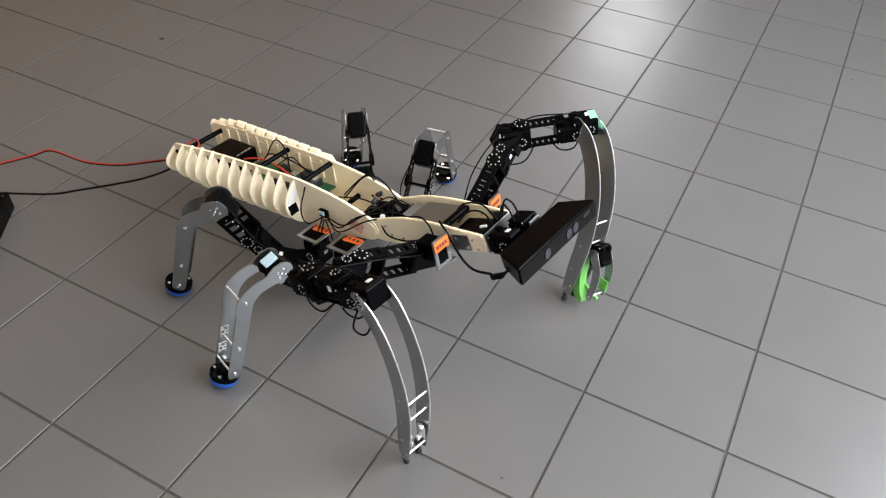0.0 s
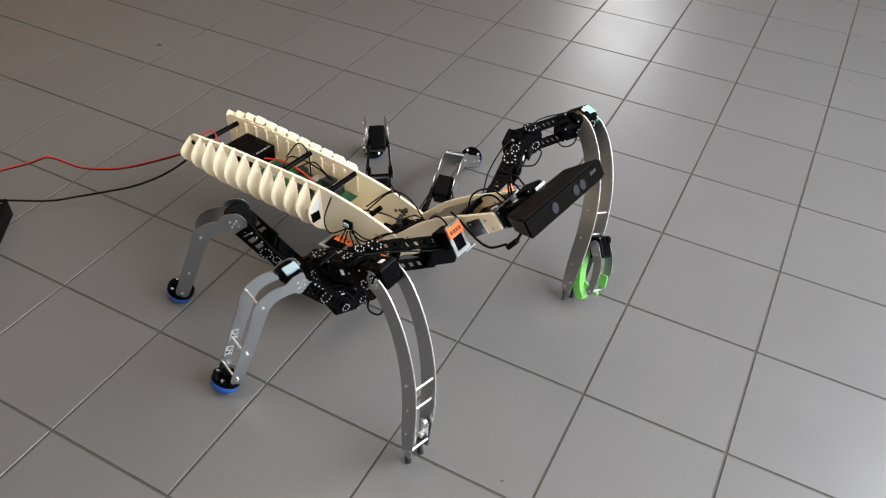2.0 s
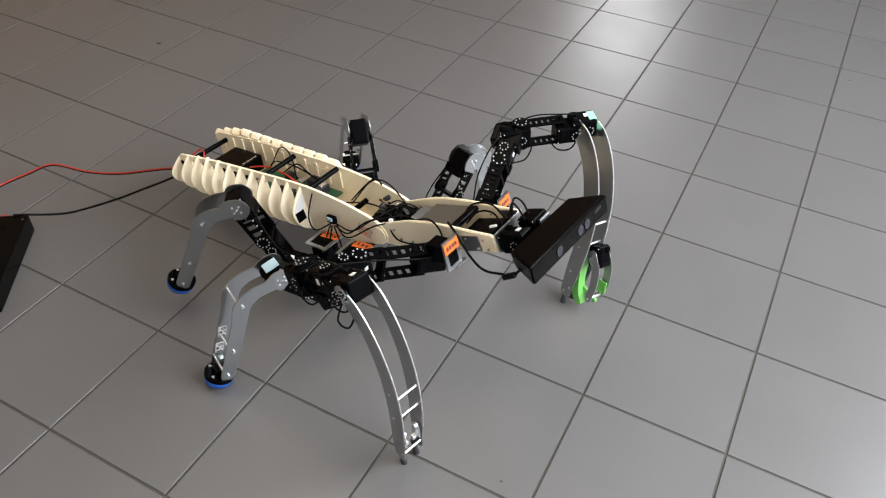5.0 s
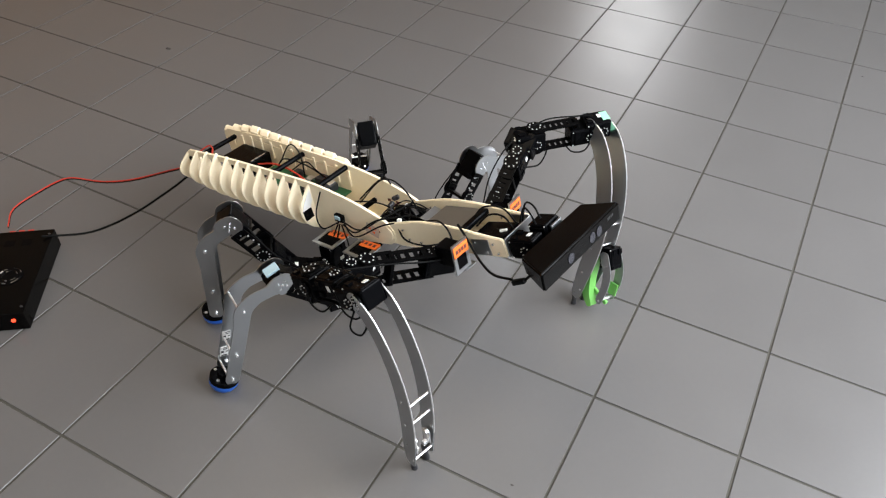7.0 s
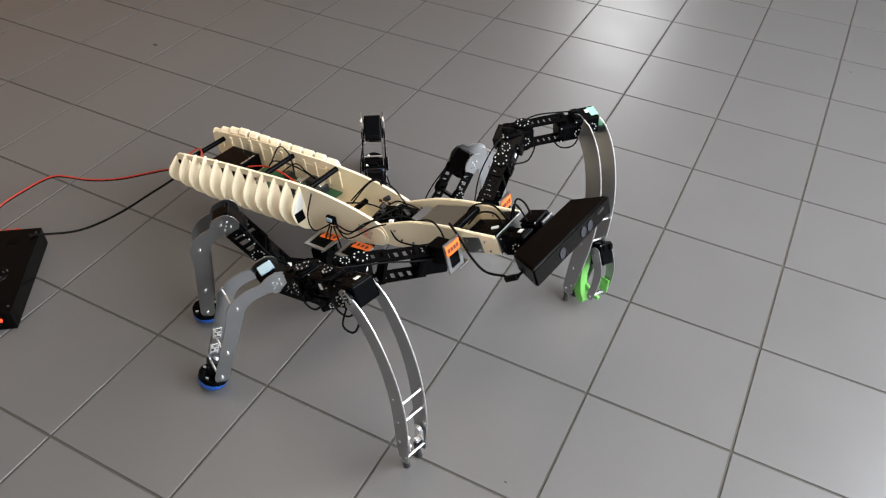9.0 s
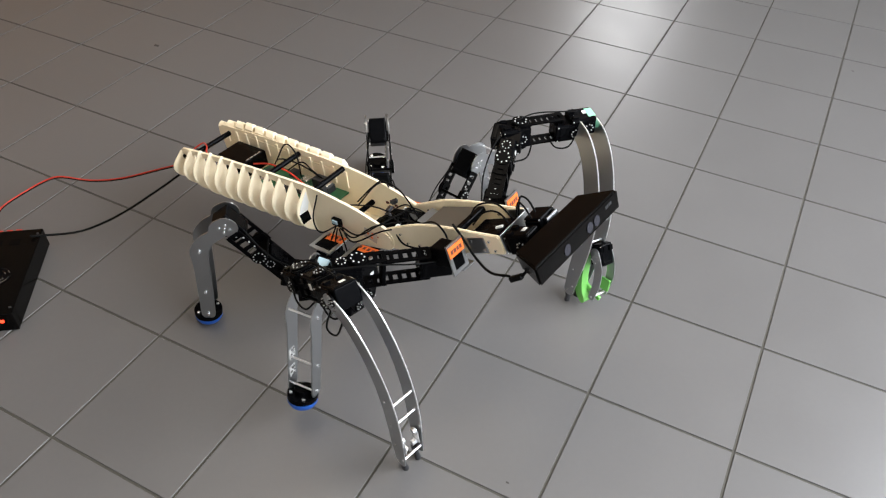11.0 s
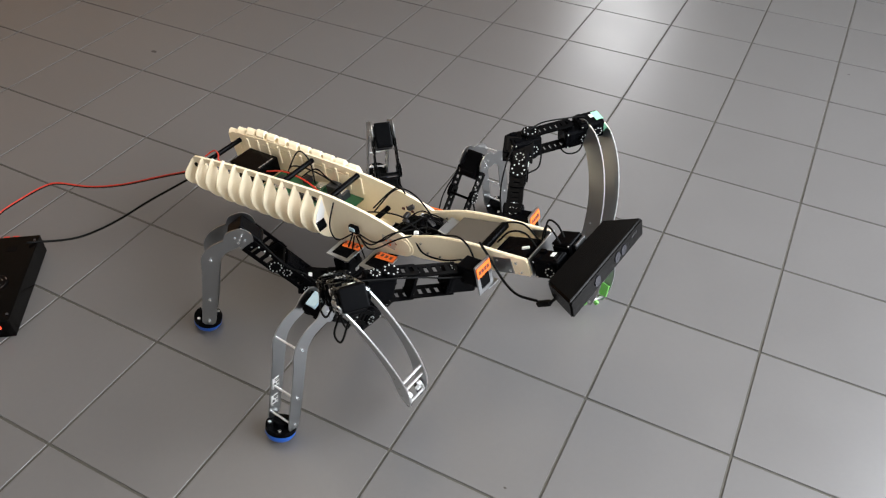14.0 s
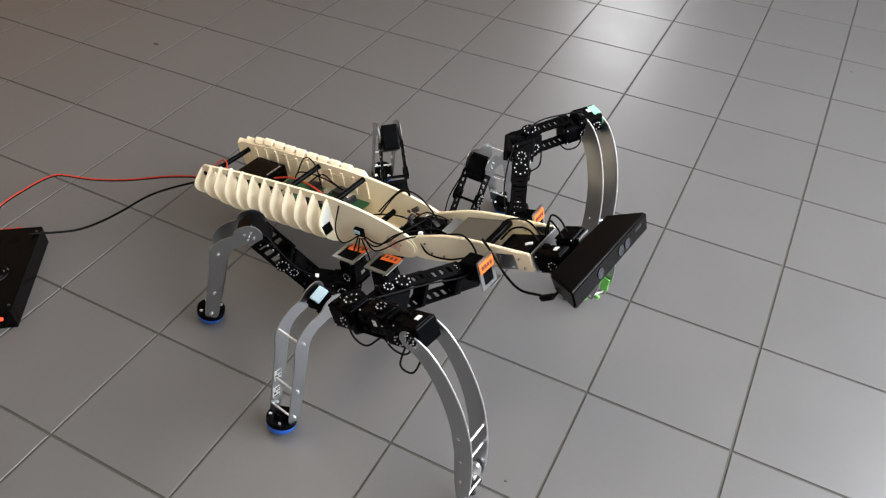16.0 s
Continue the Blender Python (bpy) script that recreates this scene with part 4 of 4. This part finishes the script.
def reach(a, b, l1, l2, pole):
    """The joint between a and b, with links l1 and l2, on the side of pole."""
    a, b = Vector(a), Vector(b)
    d = b - a
    L = min(d.length, (l1 + l2) * 0.999)
    u = d.normalized()
    x = (l1 * l1 - l2 * l2 + L * L) / (2 * L)
    h = math.sqrt(max(l1 * l1 - x * x, 0))
    p = Vector(pole)
    p = (p - p.dot(u) * u).normalized()
    return a + u * x + p * h


def at_time(rows, t):
    """The value of rows at t, gliding between them."""
    for (t0, a), (t1, b) in zip(rows, rows[1:]):
        if t <= t1:
            k = max(0.0, (t - t0) / (t1 - t0))
            k = k * k * (3 - 2 * k)
            return Vector(a).lerp(Vector(b), k)
    return Vector(rows[-1][1])


WRIST_L = [
    (0, (0.104, 0.657, 0.4), (0.17, 0.546, 0)),
    (0.5, (0.11, 0.67, 0.397), (0.17, 0.546, 0)),
    (1, (0.079, 0.751, 0.356), (0.17, 0.546, 0)),
    (1.5, (0.073, 0.75, 0.358), (0.17, 0.546, 0)),
    (2, (0.077, 0.751, 0.358), (0.17, 0.546, 0)),
    (2.5, (0.093, 0.727, 0.371), (0.17, 0.546, 0)),
    (3, (0.1, 0.669, 0.395), (0.17, 0.546, 0)),
    (3.5, (0.092, 0.671, 0.393), (0.17, 0.546, 0)),
    (4, (0.1, 0.667, 0.396), (0.17, 0.546, 0)),
    (6.5, (0.105, 0.674, 0.395), (0.17, 0.546, 0)),
    (7, (0.111, 0.675, 0.395), (0.17, 0.546, 0)),
    (7.5, (0.101, 0.689, 0.389), (0.17, 0.546, 0)),
    (8, (0.101, 0.691, 0.388), (0.17, 0.546, 0)),
    (8.5, (0.125, 0.66, 0.402), (0.17, 0.546, 0)),
    (9, (0.103, 0.677, 0.393), (0.17, 0.546, 0)),
    (11.5, (0.097, 0.658, 0.398), (0.17, 0.546, 0)),
    (12, (0.091, 0.685, 0.388), (0.17, 0.546, 0)),
    (12.5, (0.084, 0.685, 0.387), (0.17, 0.546, 0)),
    (13, (0.089, 0.689, 0.387), (0.17, 0.546, 0)),
    (13.5, (0.103, 0.697, 0.386), (0.17, 0.546, 0)),
    (14, (0.117, 0.681, 0.394), (0.17, 0.546, 0)),
    (14.5, (0.118, 0.675, 0.396), (0.17, 0.546, 0)),
    (15, (0.118, 0.679, 0.395), (0.17, 0.546, 0)),
    (15.5, (0.121, 0.664, 0.4), (0.17, 0.546, 0)),
    (16, (0.108, 0.677, 0.394), (0.17, 0.546, 0)),
]
WRIST_R = [
    (0, (-0.016, -0.014, 0.413), (0.063, -0.012, 0)),
    (0.5, (-0.004, 0.005, 0.414), (0.065, -0.004, 0)),
    (1, (-0.017, 0.038, 0.41), (0.065, -0.003, 0)),
    (1.5, (-0.021, 0.041, 0.409), (0.064, -0.004, -0)),
    (2, (-0.028, 0.049, 0.407), (0.062, -0.005, 0)),
    (2.5, (-0.021, 0.031, 0.409), (0.065, -0.009, 0)),
    (3, (-0.069, 0.008, 0.401), (0.053, -0.009, 0)),
    (3.5, (-0.062, 0.007, 0.403), (0.055, -0.006, 0)),
    (4, (-0.054, -0.001, 0.405), (0.057, -0.007, 0)),
    (6.5, (-0.05, 0.001, 0.406), (0.057, -0.01, 0)),
    (7, (-0.041, -0.004, 0.408), (0.059, -0.011, 0)),
    (7.5, (-0.044, -0.001, 0.408), (0.057, -0.012, 0)),
    (8, (-0.045, -0.001, 0.407), (0.057, -0.012, 0)),
    (8.5, (-0.027, -0.011, 0.411), (0.061, -0.012, 0)),
    (9, (-0.043, -0.002, 0.408), (0.058, -0.011, 0)),
    (11.5, (-0.07, -0.017, 0.401), (0.054, -0.018, 0)),
    (12, (-0.05, 0.002, 0.406), (0.056, -0.016, 0)),
    (12.5, (-0.065, -0.006, 0.403), (0.052, -0.018, 0)),
    (13, (-0.065, -0.005, 0.402), (0.054, -0.019, 0)),
    (13.5, (-0.058, 0.004, 0.404), (0.054, -0.017, -0)),
    (14, (-0.022, -0.043, 0.452), (0.004, 0.10, 0.05)),
    (14.5, (0.060, -0.022, 0.495), (0.112, 0.005, 0.085)),
    (15, (0.148, -0.036, 0.447), (0.198, -0.022, 0.03)),
    (15.5, (0.111, -0.031, 0.412), (0.194, -0.033, 0)),
    (16, (0.086, -0.032, 0.407), (0.188, -0.036, 0)),
]
BODY = [
    (0, (-0.213, 0.349, 0.23), (-7.1, 7.3, -1.3), 17.6),
    (0.5, (-0.195, 0.353, 0.244), (-6.6, 6.9, -1), 18.8),
    (1, (-0.168, 0.366, 0.206), (-6.8, 0.5, -2), 37.1),
    (1.5, (-0.171, 0.382, 0.179), (-6.9, -0.7, -4.2), 41.8),
    (2, (-0.165, 0.377, 0.19), (-6.8, -0.5, -2.7), 42.2),
    (2.5, (-0.165, 0.368, 0.204), (-6.8, 1.4, -2.1), 38.4),
    (3, (-0.192, 0.36, 0.23), (-6.6, 9.5, -0.3), 18.3),
    (3.5, (-0.193, 0.36, 0.226), (-6.3, 8.4, -0.3), 19.1),
    (4, (-0.188, 0.349, 0.242), (-6.6, 9, -0.1), 18.0),
    (6.5, (-0.18, 0.346, 0.237), (-7.3, 8.2, -0.6), 18.0),
    (7, (-0.182, 0.343, 0.254), (-7.5, 7.6, -1.4), 16.9),
    (7.5, (-0.19, 0.351, 0.249), (-7.2, 9.1, -1.8), 16.0),
    (8, (-0.191, 0.351, 0.251), (-7.3, 9.3, -1.9), 15.6),
    (8.5, (-0.172, 0.336, 0.259), (-7.4, 5.6, -0.4), 17.4),
    (9, (-0.183, 0.346, 0.241), (-7, 7.9, -1), 18.1),
    (11.5, (-0.156, 0.326, 0.256), (-8.4, 6.2, 0.7), 23.4),
    (12, (-0.159, 0.346, 0.253), (-7.4, 7.5, -0.8), 17.4),
    (12.5, (-0.158, 0.34, 0.243), (-8, 8.9, -1.2), 16.9),
    (13, (-0.143, 0.338, 0.244), (-8.2, 9.1, -0.7), 17.0),
    (13.5, (-0.136, 0.348, 0.25), (-7.6, 8.3, -0.3), 17.1),
    (14, (-0.12, 0.347, 0.253), (-7.3, 6, 1.4), 16.1),
    (14.5, (-0.114, 0.343, 0.258), (-8.1, 6.5, 1.1), 15.6),
    (15, (-0.102, 0.343, 0.257), (-6.9, 6.5, 1.1), 15.7),
    (15.5, (-0.106, 0.337, 0.247), (-7.4, 8, 0.5), 16.5),
    (16, (-0.109, 0.339, 0.242), (-7.7, 9, 0.2), 16.3),
]

FEET = {
    ("hind", -1): [(0, (-0.642, 0.102, 0)), (4.1, (-0.636, 0.103, 0)), (5.2, (-0.60, 0.085, 0.06)), (6.2, (-0.538, 0.092, 0)), (16, (-0.530, 0.090, 0))],
    ("mid", -1): [(0, (-0.372, -0.057, 0)), (2.5, (-0.372, -0.057, 0)), (3.2, (-0.382, -0.052, 0)), (5, (-0.388, -0.052, 0)), (7, (-0.398, -0.054, 0)), (9.2, (-0.404, -0.054, 0)), (10.4, (-0.30, -0.03, 0.07)), (11.3, (-0.165, -0.025, 0.03)), (11.5, (-0.17, -0.03, 0.03)), (12, (-0.206, -0.076, 0)), (16, (-0.209, -0.077, 0))],
    ("hind", 1): [(0, (-0.575, 0.742, 0)), (0.5, (-0.56, 0.735, 0)), (1, (-0.555, 0.80, 0)), (1.5, (-0.555, 0.86, 0)), (2, (-0.555, 0.84, 0)), (2.5, (-0.556, 0.785, 0)), (3, (-0.574, 0.742, 0)), (6.8, (-0.575, 0.740, 0)), (7.5, (-0.588, 0.775, 0)), (8, (-0.585, 0.87, 0.025)), (8.5, (-0.490, 0.730, 0)), (9, (-0.503, 0.765, 0)), (12.5, (-0.495, 0.770, 0)), (14, (-0.480, 0.75, 0)), (16, (-0.460, 0.735, 0))],
    ("mid", 1): [(0, (-0.304, 0.816, 0)), (0.5, (-0.304, 0.82, 0)), (1, (-0.302, 0.945, 0)), (1.5, (-0.295, 0.965, 0)), (2, (-0.285, 0.96, 0)), (2.5, (-0.150, 0.91, 0.03)), (3, (-0.112, 0.745, 0)), (7, (-0.100, 0.732, 0)), (9.2, (-0.100, 0.745, 0)), (12.5, (-0.122, 0.767, 0)), (16, (-0.10, 0.775, 0))],
}
SUPPLY = [(0, (-1.222, 0.125, 0)), (3.6, (-1.222, 0.125, 0)), (4.2, (-1.180, 0.110, 0)), (5.2, (-1.10, 0.105, 0)), (6.2, (-1.056, 0.102, 0)), (16, (-1.056, 0.102, 0))]
SHOULDER = (0.170, 0.090, -0.030)


def body_at(t):
    for a, b in zip(BODY, BODY[1:]):
        if t <= b[0]:
            k = (t - a[0]) / (b[0] - a[0])
            k = k * k * (3 - 2 * k)
            p, r = Vector(a[1]).lerp(Vector(b[1]), k), Vector(a[2]).lerp(Vector(b[2]), k)
            return pose(*p, r[2], -r[1], r[0]), a[3] + (b[3] - a[3]) * k
    return pose(*BODY[-1][1], BODY[-1][2][2], -BODY[-1][2][1], BODY[-1][2][0]), BODY[-1][3]


def motions():
    times = [r[0] for r in BODY]
    times = sorted(times + [4.2, 5.2, 6.2, 9.2, 10.4, 11.3, 14.25, 14.75])
    walk(robot, [(t, body_at(t)[0]) for t in times])
    tilt = [(t, pose(0, 0, 0, 0, -body_at(t)[1], 0)) for t in times]
    walk(thorax, tilt)
    walk(head, tilt)
    for (kind, s), (thigh, shin) in LIMB.items():
        l1, l2, _ = LEGS[kind]
        x, y, z = HIPS[kind]
        a, b = [], []
        for t in times:
            m = body_at(t)[0]
            hip, foot = m @ Vector((x, s * y, z)), at_time(FEET[kind, s], t)
            out = (foot - hip) * Vector((1, 1, 0))
            knee = reach(hip, foot, l1, l2, (0, 0, 1))
            inv = m.inverted()
            a.append((t, inv @ frame_of(hip, knee - hip, (0, 0, 1))))
            u = (foot - knee).normalized()
            n = out - out.dot(u) * u
            b.append((t, inv @ frame_of(knee, n, -u)))
        walk(thigh, a)
        walk(shin, b)
    for s, wrists in ((1, WRIST_L), (-1, WRIST_R)):
        top, low, talon = ARM[s]
        w_rows, t_rows = [(r[0], r[1]) for r in wrists], [(r[0], r[2]) for r in wrists]
        a, b, c = [], [], []
        for t in times:
            m, hinge = body_at(t)
            sh = m @ pose(0, 0, 0, 0, -hinge, 0) @ Vector((SHOULDER[0], s * SHOULDER[1], SHOULDER[2]))
            w, tip = at_time(w_rows, t), at_time(t_rows, t)
            tip = w + (tip - w).normalized() * CLAW
            elbow = reach(sh, w, *REACH[s], ELBOW_POLE[s])
            inv = m.inverted()
            a.append((t, inv @ frame_of(sh, elbow - sh, (0, 0, 1))))
            b.append((t, inv @ frame_of(elbow, w - elbow, (0, 0, 1))))
            u = (tip - w).normalized()
            ang = radians(-25 if s > 0 else -18 + 10 * min(max((t - 14) / 1.0, 0), 1))
            f = Vector((math.cos(ang), math.sin(ang), 0))
            c.append((t, inv @ frame_of(w, f - f.dot(u) * u, -u)))
        walk(top, a)
        walk(low, b)
        walk(talon, c)
    walk(supply, [(t, pose(*p, 0, 0, 35.7)) for t, p in SUPPLY])
    for pieces, lines, lift in CABLES:
        ends = {}
        for t in times:
            k = at_time([(0, (0, 0, 0)), (3.6, (0, 0, 0)), (4.2, (0.25, 0, 0)), (6.2, (1, 0, 0)), (16, (1, 0, 0))], t).x
            line = [a.lerp(b, k) for a, b in zip(*lines)]
            tail = body_at(t)[0] @ Vector((-0.628, -0.035, -0.012))
            n = len(line) - 1
            ends[t] = [p + (tail - line[0]) * max(0.0, 1 - 2.2 * i / n) ** 2 + Vector((0, 0, lift)) for i, p in enumerate(line)]
        for i, piece in enumerate(pieces):
            walk(piece, [(t, Matrix.Translation(e[i]) @ (e[i + 1] - e[i]).to_track_quat("Z", "Y").to_matrix().to_4x4()) for t, e in ends.items()])


ELBOW_POLE = {1: (-0.75, 0.15, 0.35), -1: (-0.9, -0.35, -0.15)}
motions()
